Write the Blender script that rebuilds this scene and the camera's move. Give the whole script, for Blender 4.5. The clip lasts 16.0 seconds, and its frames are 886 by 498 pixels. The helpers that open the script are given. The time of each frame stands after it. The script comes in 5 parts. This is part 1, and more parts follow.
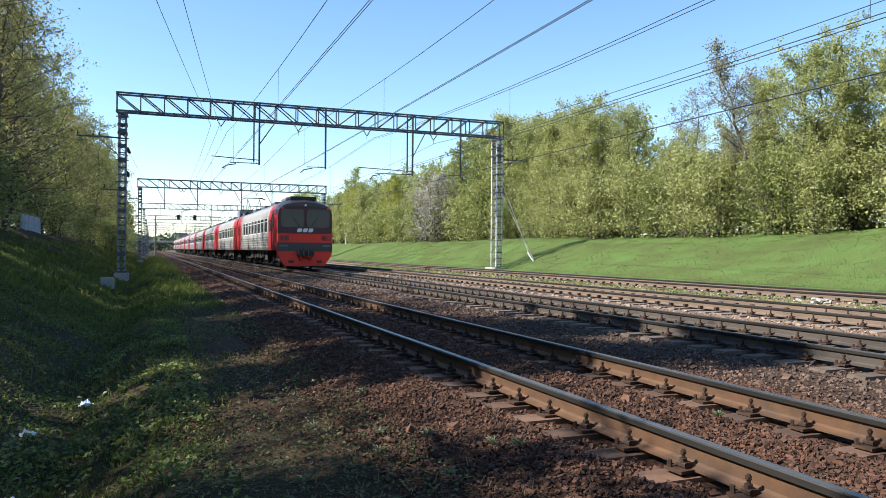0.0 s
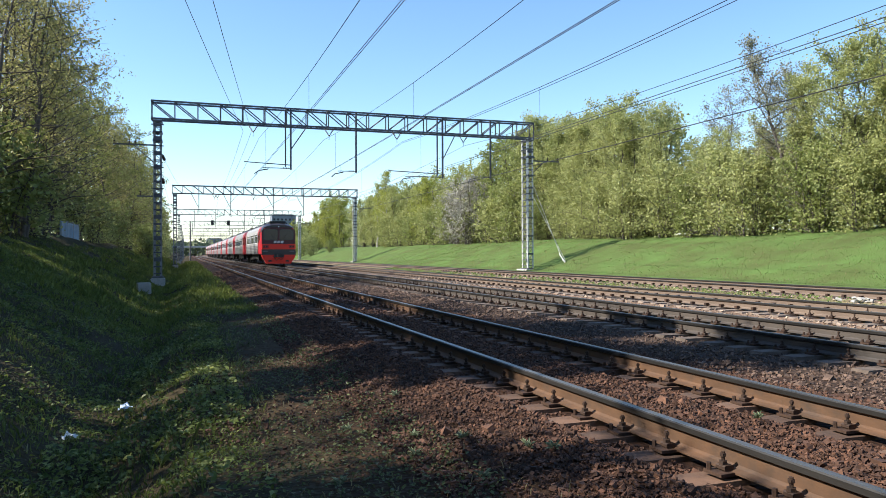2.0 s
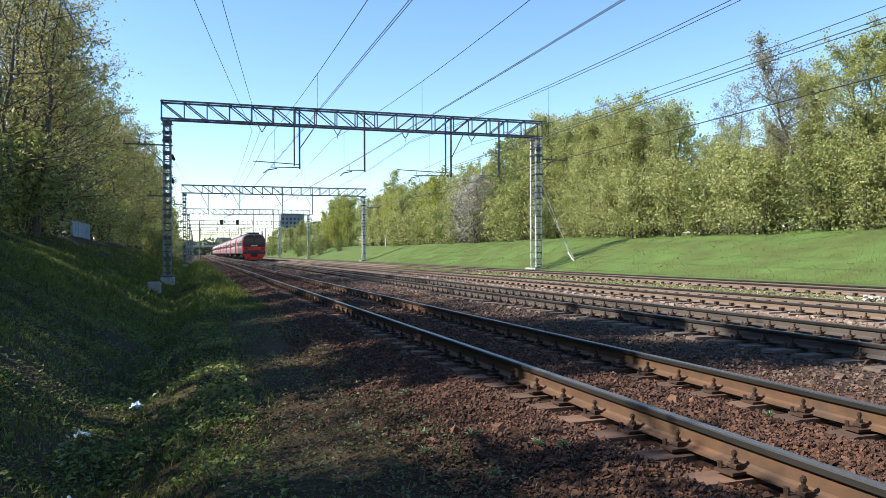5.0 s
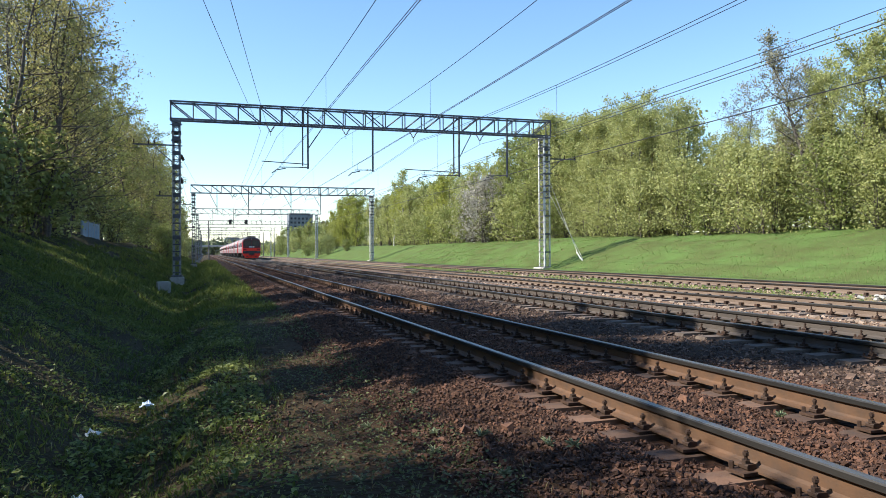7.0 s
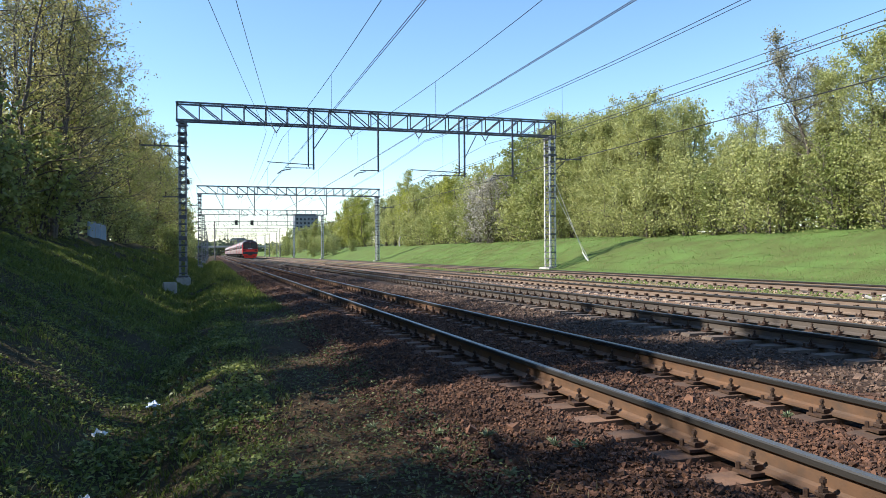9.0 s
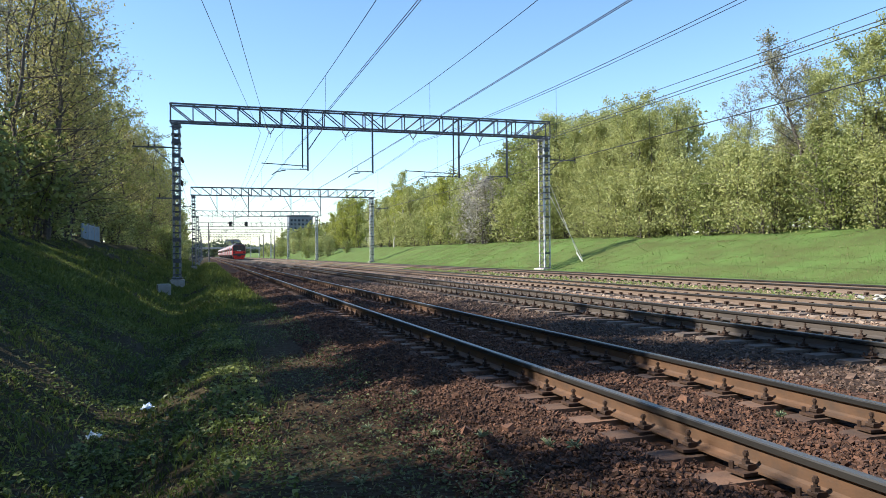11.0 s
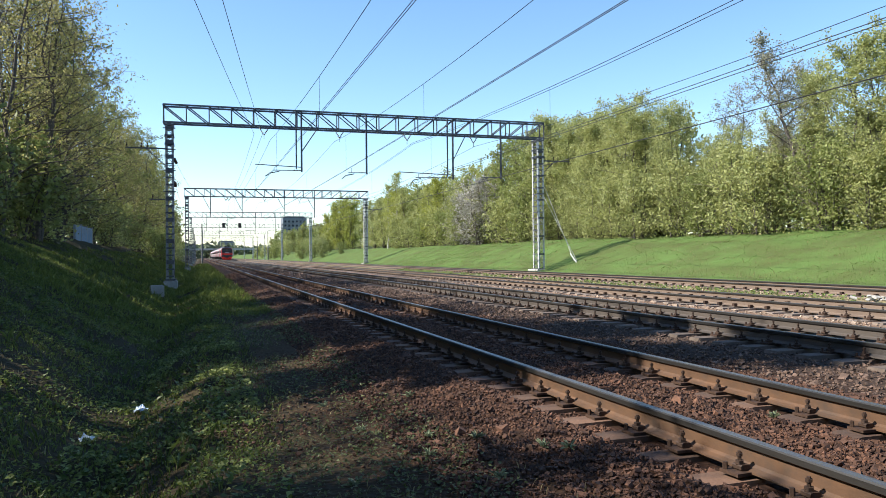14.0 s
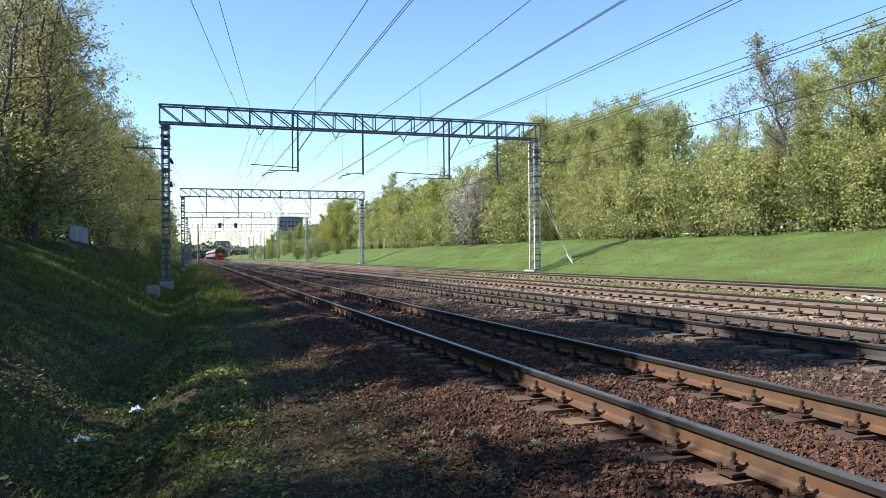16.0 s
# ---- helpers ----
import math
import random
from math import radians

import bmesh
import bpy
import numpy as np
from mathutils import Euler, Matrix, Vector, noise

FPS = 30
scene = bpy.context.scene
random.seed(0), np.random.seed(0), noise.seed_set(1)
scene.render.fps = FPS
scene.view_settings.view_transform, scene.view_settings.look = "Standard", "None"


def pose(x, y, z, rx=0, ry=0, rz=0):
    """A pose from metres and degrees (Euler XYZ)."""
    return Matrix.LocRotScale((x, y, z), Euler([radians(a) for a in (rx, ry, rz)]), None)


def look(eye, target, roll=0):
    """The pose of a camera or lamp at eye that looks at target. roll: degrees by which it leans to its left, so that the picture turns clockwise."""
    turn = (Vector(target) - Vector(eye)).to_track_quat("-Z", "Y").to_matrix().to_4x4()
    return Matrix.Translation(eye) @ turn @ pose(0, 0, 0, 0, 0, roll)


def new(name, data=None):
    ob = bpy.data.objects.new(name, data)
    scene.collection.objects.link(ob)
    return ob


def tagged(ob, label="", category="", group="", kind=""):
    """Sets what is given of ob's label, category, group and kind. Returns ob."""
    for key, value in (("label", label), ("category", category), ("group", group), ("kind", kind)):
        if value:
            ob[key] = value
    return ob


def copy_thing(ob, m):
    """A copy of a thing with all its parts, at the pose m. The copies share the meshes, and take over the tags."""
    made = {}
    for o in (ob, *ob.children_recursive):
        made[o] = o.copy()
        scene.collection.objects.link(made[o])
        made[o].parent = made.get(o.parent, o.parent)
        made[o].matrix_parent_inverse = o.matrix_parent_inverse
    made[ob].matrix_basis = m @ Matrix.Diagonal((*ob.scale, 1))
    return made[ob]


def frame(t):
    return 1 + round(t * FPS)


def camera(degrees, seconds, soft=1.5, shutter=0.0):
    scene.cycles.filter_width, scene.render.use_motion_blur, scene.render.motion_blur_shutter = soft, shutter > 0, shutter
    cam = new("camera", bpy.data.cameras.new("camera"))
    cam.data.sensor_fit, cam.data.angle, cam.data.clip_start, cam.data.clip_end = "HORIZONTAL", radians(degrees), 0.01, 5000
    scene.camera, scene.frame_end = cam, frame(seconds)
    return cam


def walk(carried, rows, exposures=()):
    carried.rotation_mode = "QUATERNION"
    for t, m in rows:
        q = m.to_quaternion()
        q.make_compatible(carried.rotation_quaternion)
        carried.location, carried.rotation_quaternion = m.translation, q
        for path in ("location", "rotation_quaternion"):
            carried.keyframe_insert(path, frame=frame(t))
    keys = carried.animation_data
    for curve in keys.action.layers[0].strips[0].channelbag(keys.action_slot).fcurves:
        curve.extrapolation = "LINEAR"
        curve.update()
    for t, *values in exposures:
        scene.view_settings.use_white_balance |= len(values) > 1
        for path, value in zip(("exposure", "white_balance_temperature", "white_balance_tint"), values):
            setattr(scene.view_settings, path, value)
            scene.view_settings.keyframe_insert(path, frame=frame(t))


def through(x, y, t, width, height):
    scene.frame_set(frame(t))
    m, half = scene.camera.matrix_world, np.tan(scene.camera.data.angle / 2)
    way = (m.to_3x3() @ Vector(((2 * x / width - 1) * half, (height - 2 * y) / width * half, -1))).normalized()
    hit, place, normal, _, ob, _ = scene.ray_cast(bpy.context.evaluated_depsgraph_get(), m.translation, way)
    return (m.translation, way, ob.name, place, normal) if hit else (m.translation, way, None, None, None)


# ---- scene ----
# Metres; y runs along the railway, x to its side, z = 0 at the rail heads.


def eye(x, y, z, turn, tilt, lean):
    """The camera at x, y, z, turned to the right of the tracks, tilted up and leaning to its right, in degrees."""
    return pose(x, y, z, 90 + tilt, 0, -turn) @ pose(0, 0, 0, 0, 0, -lean)


cam = camera(61.67, 16.0, soft=0.6)
walk(cam, [
    (0, eye(0.032, -0.010, 1.144, 21.45, 0.17, -0.44)),
    (0.5, eye(0.030, -0.019, 1.151, 21.13, 0.17, -0.10)),
    (1, eye(0.025, -0.011, 1.144, 20.36, 0.27, 0.00)),
    (1.5, eye(0.021, -0.003, 1.144, 19.78, 0.32, 0.14)),
    (2, eye(0.023, 0.002, 1.142, 19.07, 0.34, 0.19)),
    (2.5, eye(0.017, 0.007, 1.138, 18.26, 0.33, 0.19)),
    (3, eye(0.023, 0.013, 1.131, 17.69, 0.29, 0.16)),
    (3.5, eye(0.027, 0.006, 1.139, 17.78, 0.24, 0.23)),
    (4, eye(0.019, -0.002, 1.140, 18.64, 0.26, 0.23)),
    (6.5, eye(0.006, 0.006, 1.140, 17.88, 0.24, 0.36)),
    (7, eye(0.001, 0.004, 1.141, 17.80, 0.23, 0.33)),
    (7.5, eye(0.005, 0.008, 1.138, 17.68, 0.24, 0.32)),
    (8, eye(0.006, 0.004, 1.139, 17.54, 0.28, 0.36)),
    (8.5, eye(0.005, 0.006, 1.137, 17.43, 0.30, 0.37)),
    (9, eye(0.004, 0.008, 1.139, 17.37, 0.26, 0.41)),
    (11.5, eye(0.000, -0.007, 1.142, 17.88, 0.34, 0.58)),
    (12, eye(0.008, 0.007, 1.137, 17.92, 0.34, 0.61)),
    (12.5, eye(0.000, 0.000, 1.141, 17.98, 0.33, 0.62)),
    (13, eye(-0.004, 0.005, 1.140, 18.04, 0.33, 0.61)),
    (13.5, eye(-0.005, -0.003, 1.144, 18.14, 0.35, 0.58)),
    (14, eye(-0.001, -0.004, 1.143, 18.25, 0.41, 0.59)),
    (14.5, eye(0.012, -0.002, 1.142, 18.34, 0.45, 0.67)),
    (15, eye(0.015, -0.001, 1.140, 18.39, 0.45, 0.66)),
    (15.5, eye(0.016, 0.001, 1.139, 18.44, 0.41, 0.59)),
    (16, eye(0.001, -0.014, 1.146, 18.53, 0.44, 0.54)),
])

# ---- light ----
SUN_TO = Vector((-0.99, 0.14, 0)).normalized()
SUN_UP = radians(41.5)
world = bpy.data.worlds.new("world")
scene.world = world
world.use_nodes = True
nt = world.node_tree
sky = nt.nodes.new("ShaderNodeTexSky")
sky.sky_type = "NISHITA"
sky.sun_disc = False
sky.sun_elevation = SUN_UP
sky.sun_rotation = math.atan2(SUN_TO.x, SUN_TO.y)
sky.air_density, sky.dust_density, sky.ozone_density = 1.0, 0.2, 3.0
back = nt.nodes["Background"]
tone = nt.nodes.new("ShaderNodeHueSaturation")
tone.inputs["Saturation"].default_value = 1.1
nt.links.new(sky.outputs[0], tone.inputs["Color"])
nt.links.new(tone.outputs[0], back.inputs[0])
back.inputs[1].default_value = 0.13
sun_data = bpy.data.lights.new("sun", "SUN")
sun_data.energy, sun_data.angle, sun_data.color = 5.0, radians(0.5), (1.0, 0.94, 0.84)
sun = new("sun", sun_data)
to_sun = SUN_TO * math.cos(SUN_UP) + Vector((0, 0, math.sin(SUN_UP)))
sun.matrix_world = look(to_sun * 60, (0, 0, 0))
scene.view_settings.exposure = 1.0


# ---- materials ----
def node(t, kind, **sets):
    n = t.nodes.new(kind)
    for k, v in sets.items():
        n.inputs[k.replace("_", " ")].default_value = v
    return n


def material(name, a, b, scale=4.0, rough=0.8, metal=0.0, fine=40.0, bump=0.3, dirt=None, dirt_scale=0.7,
             dirt_amount=0.5, vary=0.0, island=False, translucent=0.0, dist=0.01, stretch=(1, 1, 1)):
    """Two colours mixed by noise at two scales, dirt in patches, variation from piece to piece, and fine relief."""
    m = bpy.data.materials.new(name)
    m.use_nodes = True
    t = m.node_tree
    bs = t.nodes["Principled BSDF"]
    geo = t.nodes.new("ShaderNodeTexCoord")
    mp = t.nodes.new("ShaderNodeMapping")
    mp.inputs["Scale"].default_value = stretch
    t.links.new(geo.outputs["Object"], mp.inputs["Vector"])
    n1 = node(t, "ShaderNodeTexNoise", Scale=scale, Detail=6.0, Roughness=0.65)
    t.links.new(mp.outputs[0], n1.inputs["Vector"])
    r1 = t.nodes.new("ShaderNodeMapRange")
    r1.inputs[1].default_value, r1.inputs[2].default_value = 0.32, 0.68
    t.links.new(n1.outputs[0], r1.inputs[0])
    mix = t.nodes.new("ShaderNodeMix")
    mix.data_type = "RGBA"
    mix.inputs[6].default_value, mix.inputs[7].default_value = (*a, 1), (*b, 1)
    t.links.new(r1.outputs[0], mix.inputs[0])
    out = mix.outputs[2]
    if dirt:
        n3 = node(t, "ShaderNodeTexNoise", Scale=dirt_scale, Detail=5.0, Roughness=0.7)
        t.links.new(geo.outputs["Object"], n3.inputs["Vector"])
        r3 = t.nodes.new("ShaderNodeMapRange")
        r3.inputs[1].default_value, r3.inputs[2].default_value = 0.62 - 0.3 * dirt_amount, 0.72
        r3.inputs[4].default_value = 0.9
        t.links.new(n3.outputs[0], r3.inputs[0])
        m3 = t.nodes.new("ShaderNodeMix")
        m3.data_type = "RGBA"
        m3.inputs[7].default_value = (*dirt, 1)
        t.links.new(r3.outputs[0], m3.inputs[0])
        t.links.new(out, m3.inputs[6])
        out = m3.outputs[2]
    if vary:
        if island:
            src = t.nodes.new("ShaderNodeNewGeometry").outputs["Random Per Island"]
        else:
            src = t.nodes.new("ShaderNodeObjectInfo").outputs["Random"]
        rv = t.nodes.new("ShaderNodeMapRange")
        rv.inputs[3].default_value, rv.inputs[4].default_value = 1 - vary, 1 + vary
        t.links.new(src, rv.inputs[0])
        hs = t.nodes.new("ShaderNodeHueSaturation")
        t.links.new(rv.outputs[0], hs.inputs["Value"])
        t.links.new(out, hs.inputs["Color"])
        out = hs.outputs[0]
    t.links.new(out, bs.inputs["Base Color"])
    bs.inputs["Roughness"].default_value, bs.inputs["Metallic"].default_value = rough, metal
    if bump:
        n2 = node(t, "ShaderNodeTexNoise", Scale=fine, Detail=4.0)
        t.links.new(mp.outputs[0], n2.inputs["Vector"])
        bp = node(t, "ShaderNodeBump", Strength=bump, Distance=dist)
        t.links.new(n2.outputs[0], bp.inputs["Height"])
        t.links.new(bp.outputs[0], bs.inputs["Normal"])
    if translucent:
        bs.inputs["Specular IOR Level"].default_value = 0.32
        tr = t.nodes.new("ShaderNodeBsdfTranslucent")
        t.links.new(out, tr.inputs["Color"])
        ms = t.nodes.new("ShaderNodeMixShader")
        ms.inputs[0].default_value = translucent
        t.links.new(bs.outputs[0], ms.inputs[1])
        t.links.new(tr.outputs[0], ms.inputs[2])
        t.links.new(ms.outputs[0], t.nodes["Material Output"].inputs[0])
    return m


def ground_material():
    """Soil, trodden path, ballast and meadow side by side, with ragged borders."""
    m = bpy.data.materials.new("ground")
    m.use_nodes = True
    t = m.node_tree
    bs = t.nodes["Principled BSDF"]
    pos = t.nodes.new("ShaderNodeNewGeometry")
    sep = t.nodes.new("ShaderNodeSeparateXYZ")
    t.links.new(pos.outputs["Position"], sep.inputs[0])
    nb = node(t, "ShaderNodeTexNoise", Scale=1.1, Detail=6.0, Roughness=0.7)
    t.links.new(pos.outputs["Position"], nb.inputs["Vector"])
    ma = t.nodes.new("ShaderNodeMath")
    ma.operation = "MULTIPLY_ADD"
    ma.inputs[1].default_value = 1.8
    t.links.new(nb.outputs[0], ma.inputs[0])
    t.links.new(sep.outputs[0], ma.inputs[2])
    mr = t.nodes.new("ShaderNodeMapRange")
    mr.inputs[1].default_value, mr.inputs[2].default_value = -10.0, 30.0
    t.links.new(ma.outputs[0], mr.inputs[0])
    ramps = []
    # Soil, path and near ballast are darkened further to deepen the trees' shade.
    soil, path = (0.05, 0.038, 0.02), (0.05, 0.031, 0.017)
    red, grey, ochre, mead = (0.042, 0.021, 0.014), (0.062, 0.042, 0.031), (0.25, 0.163, 0.113), (0.095, 0.158, 0.042)
    stops = [(-10, (0.038, 0.04, 0.019)), (1.7, soil), (2.2, path), (2.8, path), (3.3, red), (7.0, red), (8.0, grey),
             (11.5, grey), (12.4, ochre), (15.2, ochre), (16.6, (0.2, 0.2, 0.09)), (17.6, ochre), (20.6, ochre),
             (22.6, mead), (30, mead)]
    for k in (1.0, 0.6):
        ramp = t.nodes.new("ShaderNodeValToRGB")
        cr = ramp.color_ramp
        cr.elements.remove(cr.elements[1])
        for i, (x, c) in enumerate(stops):
            e = cr.elements[0] if i == 0 else cr.elements.new((x + 10) / 40)
            e.position = (x + 10) / 40
            if k < 1 and c is mead:
                c = (0.13, 0.155, 0.05)
            e.color = (c[0] * k, c[1] * k, c[2] * k, 1)
        t.links.new(mr.outputs[0], ramp.inputs[0])
        ramps.append(ramp)
    nf = node(t, "ShaderNodeTexNoise", Scale=9.0, Detail=8.0, Roughness=0.75)
    t.links.new(pos.outputs["Position"], nf.inputs["Vector"])
    r2 = t.nodes.new("ShaderNodeMapRange")
    r2.inputs[1].default_value, r2.inputs[2].default_value = 0.38, 0.6
    nl = node(t, "ShaderNodeTexNoise", Scale=0.45, Detail=4.0, Roughness=0.6)
    t.links.new(pos.outputs["Position"], nl.inputs["Vector"])
    av = t.nodes.new("ShaderNodeMath")
    av.operation = "MULTIPLY_ADD"
    av.inputs[1].default_value = 0.6
    t.links.new(nl.outputs[0], av.inputs[0])
    half = t.nodes.new("ShaderNodeMath")
    half.operation = "MULTIPLY"
    half.inputs[1].default_value = 0.4
    t.links.new(nf.outputs[0], half.inputs[0])
    t.links.new(half.outputs[0], av.inputs[2])
    t.links.new(av.outputs[0], r2.inputs[0])
    mix = t.nodes.new("ShaderNodeMix")
    mix.data_type = "RGBA"
    t.links.new(r2.outputs[0], mix.inputs[0])
    t.links.new(ramps[1].outputs[0], mix.inputs[6])
    t.links.new(ramps[0].outputs[0], mix.inputs[7])
    t.links.new(mix.outputs[2], bs.inputs["Base Color"])
    bs.inputs["Roughness"].default_value = 0.95
    bs.inputs["Specular IOR Level"].default_value = 0.15
    nc = node(t, "ShaderNodeTexVoronoi", Scale=16.0)
    t.links.new(pos.outputs["Position"], nc.inputs["Vector"])
    bp = node(t, "ShaderNodeBump", Strength=0.8, Distance=0.04)
    t.links.new(nc.outputs[0], bp.inputs["Height"])
    t.links.new(bp.outputs[0], bs.inputs["Normal"])
    return m


GROUND = ground_material()
STONE = material("ballast_stone", (0.04, 0.019, 0.012), (0.12, 0.056, 0.032), 7, 0.9, vary=0.5, island=True, bump=0.2)
STONE_PALE = material("pale_stone", (0.17, 0.12, 0.09), (0.36, 0.27, 0.2), 7, 0.9, vary=0.5, island=True, bump=0.2)
STONE_GREY = material("grey_stone", (0.06, 0.038, 0.028), (0.15, 0.096, 0.07), 7, 0.9, vary=0.5, island=True, bump=0.2)
RUST = material("rusty_rail", (0.07, 0.038, 0.021), (0.14, 0.071, 0.035), 5, 0.75, 0.1, 60, 0.12, (0.05, 0.036, 0.028), 2.0,
                stretch=(1, 0.4, 1))
RUST_GREY = material("grey_brown_rail", (0.055, 0.047, 0.042), (0.1, 0.08, 0.066), 5, 0.7, 0.2, 90, 0.3, stretch=(1, 0.15, 1))
RUST_MID = material("light_brown_rail", (0.12, 0.085, 0.065), (0.19, 0.14, 0.105), 5, 0.75, 0.1, 90, 0.3, stretch=(1, 0.15, 1))
HEAD = material("polished_rail_head", (0.13, 0.12, 0.11), (0.26, 0.245, 0.23), 6, 0.4, 0.75, 150, 0.05, stretch=(8, 0.1, 1))
HEAD_SIDE = material("dark_rail_head_side", (0.022, 0.021, 0.02), (0.05, 0.046, 0.042), 6, 0.5, 0.4, 120, 0.1, stretch=(1, 0.1, 1))
SLEEPER = material("dusty_sleeper", (0.08, 0.042, 0.025), (0.155, 0.084, 0.05), 5, 0.9, vary=0.35, bump=0.4,
                   dirt=(0.06, 0.04, 0.03), dirt_scale=3)
SLEEPER_GREY = material("grey_brown_sleeper", (0.075, 0.056, 0.043), (0.155, 0.115, 0.088), 5, 0.9, vary=0.3, bump=0.3)
SLEEPER_PALE = material("concrete_sleeper", (0.13, 0.1, 0.08), (0.26, 0.205, 0.16), 5, 0.9, vary=0.3, bump=0.3)
IRON = material("dark_iron_fastening", (0.03, 0.02, 0.016), (0.09, 0.05, 0.032), 20, 0.7, 0.4, vary=0.3, island=True)
STEEL = material("weathered_grey_steel", (0.065, 0.07, 0.085), (0.13, 0.132, 0.145), 2, 0.6, 0.35, 30, 0.1, (0.1, 0.06, 0.045), 1.5,
                 0.2)
# Lighter copy of STEEL for mast legs, with sunlight put into the colour.
STEEL_LIT = material("sunlit_grey_steel", (0.2, 0.205, 0.21), (0.32, 0.32, 0.32), 2, 0.6, 0.2, 30, 0.1, (0.12, 0.09, 0.07), 1.5, 0.3)
POLE_GREY = material("weathered_pole_concrete", (0.1, 0.1, 0.1), (0.18, 0.175, 0.17), 3, 0.9, bump=0.3)
# Pale paint brightened beyond its own tone to stand for sun on the legs.
MAST_PAINT = material("sun_brightened_pale_paint", (0.55, 0.55, 0.54), (0.7, 0.7, 0.68), 2, 0.55, 0.1, 30, 0.1, (0.2, 0.17, 0.15), 1.2, 0.2)
CONCRETE = material("concrete", (0.3, 0.29, 0.27), (0.45, 0.44, 0.41), 3, 0.9, bump=0.4, dirt=(0.14, 0.13, 0.11))
WIRE = material("dark_wire", (0.02, 0.022, 0.028), (0.05, 0.05, 0.055), 9, 0.5, 0.4, bump=0)
COPPER = material("oxidised_copper_wire", (0.05, 0.055, 0.06), (0.1, 0.1, 0.1), 9, 0.5, 0.5, bump=0)
INSULATOR = material("brown_glazed_insulator", (0.06, 0.04, 0.035), (0.1, 0.07, 0.06), 9, 0.25, bump=0)
BARK = material("grey_brown_bark", (0.06, 0.05, 0.042), (0.13, 0.11, 0.095), 9, 0.95, fine=25, bump=0.6, dist=0.03)
BARK_PALE = material("pale_birch_bark", (0.3, 0.28, 0.26), (0.5, 0.48, 0.45), 5, 0.9, fine=25, dirt=(0.05, 0.045, 0.04),
                     dirt_scale=3, dirt_amount=0.3)


def leaf_material(name, a, b, through=0.4):
    return material(name, a, b, 0.7, 0.5, vary=0.26, island=True, translucent=through, bump=0)


LEAF = leaf_material("spring_leaf", (0.28, 0.31, 0.105), (0.44, 0.45, 0.185), 0.45)
LEAF_YELLOW = leaf_material("yellow_green_leaf", (0.26, 0.29, 0.06), (0.38, 0.39, 0.09), 0.45)
LEAF_DEEP = leaf_material("deep_green_leaf", (0.17, 0.21, 0.06), (0.3, 0.325, 0.11), 0.45)
LEAF_GREY = leaf_material("grey_green_bud", (0.2, 0.2, 0.12), (0.34, 0.32, 0.23))
BLOSSOM = leaf_material("grey_white_blossom", (0.3, 0.29, 0.24), (0.48, 0.45, 0.4), 0.35)
LEAF_WARM = leaf_material("brownish_young_leaf", (0.25, 0.235, 0.08), (0.4, 0.36, 0.15), 0.6)
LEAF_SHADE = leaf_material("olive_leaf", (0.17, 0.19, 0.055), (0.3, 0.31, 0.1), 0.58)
GRASS = leaf_material("grass_blade", (0.1, 0.138, 0.03), (0.2, 0.232, 0.056), 0.4)
GRASS_MEADOW = leaf_material("meadow_grass", (0.1, 0.18, 0.04), (0.16, 0.25, 0.06), 0.5)
WEED = leaf_material("dark_weed_leaf", (0.065, 0.085, 0.028), (0.13, 0.15, 0.055), 0.3)
WEED_MID = leaf_material("mid_green_weed", (0.06, 0.092, 0.024), (0.125, 0.16, 0.045), 0.35)
WEED_BANK = leaf_material("grey_green_weed", (0.16, 0.22, 0.06), (0.24, 0.3, 0.1), 0.5)
DRY = leaf_material("dry_grass", (0.24, 0.2, 0.1), (0.36, 0.3, 0.17), 0.3)

RED = material("red_coach_paint", (0.36, 0.018, 0.028), (0.43, 0.024, 0.035), 1.5, 0.42, bump=0.03, dirt=(0.28, 0.03, 0.022),
               dirt_amount=0.2)
ORANGE = material("bright_red_band_paint", (0.87, 0.042, 0.024), (0.91, 0.05, 0.028), 1.5, 0.42, bump=0.03)
for paint in (RED, ORANGE):
    paint.node_tree.nodes["Principled BSDF"].inputs["Specular IOR Level"].default_value = 0.3
CREAM = material("pale_grey_coach_paint", (0.29, 0.28, 0.28), (0.38, 0.37, 0.365), 1.2, 0.4, bump=0.04, dirt=(0.4, 0.38, 0.36),
                 dirt_amount=0.3)
MIDGREY = material("mid_grey_coach_paint", (0.12, 0.125, 0.13), (0.18, 0.185, 0.19), 1.2, 0.45, bump=0.04, dirt=(0.17, 0.16, 0.15))
DARK = material("dark_grey_cab_paint", (0.02, 0.018, 0.022), (0.035, 0.03, 0.036), 1.5, 0.35, bump=0.03)
ROOFGREY = material("grey_coach_roof", (0.1, 0.105, 0.11), (0.18, 0.185, 0.19), 1.0, 0.6, bump=0.1, dirt=(0.1, 0.1, 0.1))
BLACK = material("black_undergear", (0.012, 0.012, 0.012), (0.04, 0.036, 0.033), 4, 0.7, bump=0.2)
WHITE = material("white_paint", (0.7, 0.7, 0.7), (0.82, 0.82, 0.81), 5, 0.5, bump=0)
PANE = material("dark_tinted_glass", (0.008, 0.015, 0.028), (0.014, 0.024, 0.044), 1, 0.08, bump=0)
WINDSCREEN = material("bluish_windscreen", (0.006, 0.012, 0.026), (0.012, 0.022, 0.042), 0.8, 0.08, bump=0)
WINDSCREEN.node_tree.nodes["Principled BSDF"].inputs["Specular IOR Level"].default_value = 0.3
PANE.node_tree.nodes["Principled BSDF"].inputs["Specular IOR Level"].default_value = 0.25
HAZE_GREEN = material("distant_foliage", (0.1, 0.13, 0.07), (0.17, 0.19, 0.1), 0.12, 0.95, vary=0.3, island=True, bump=0)


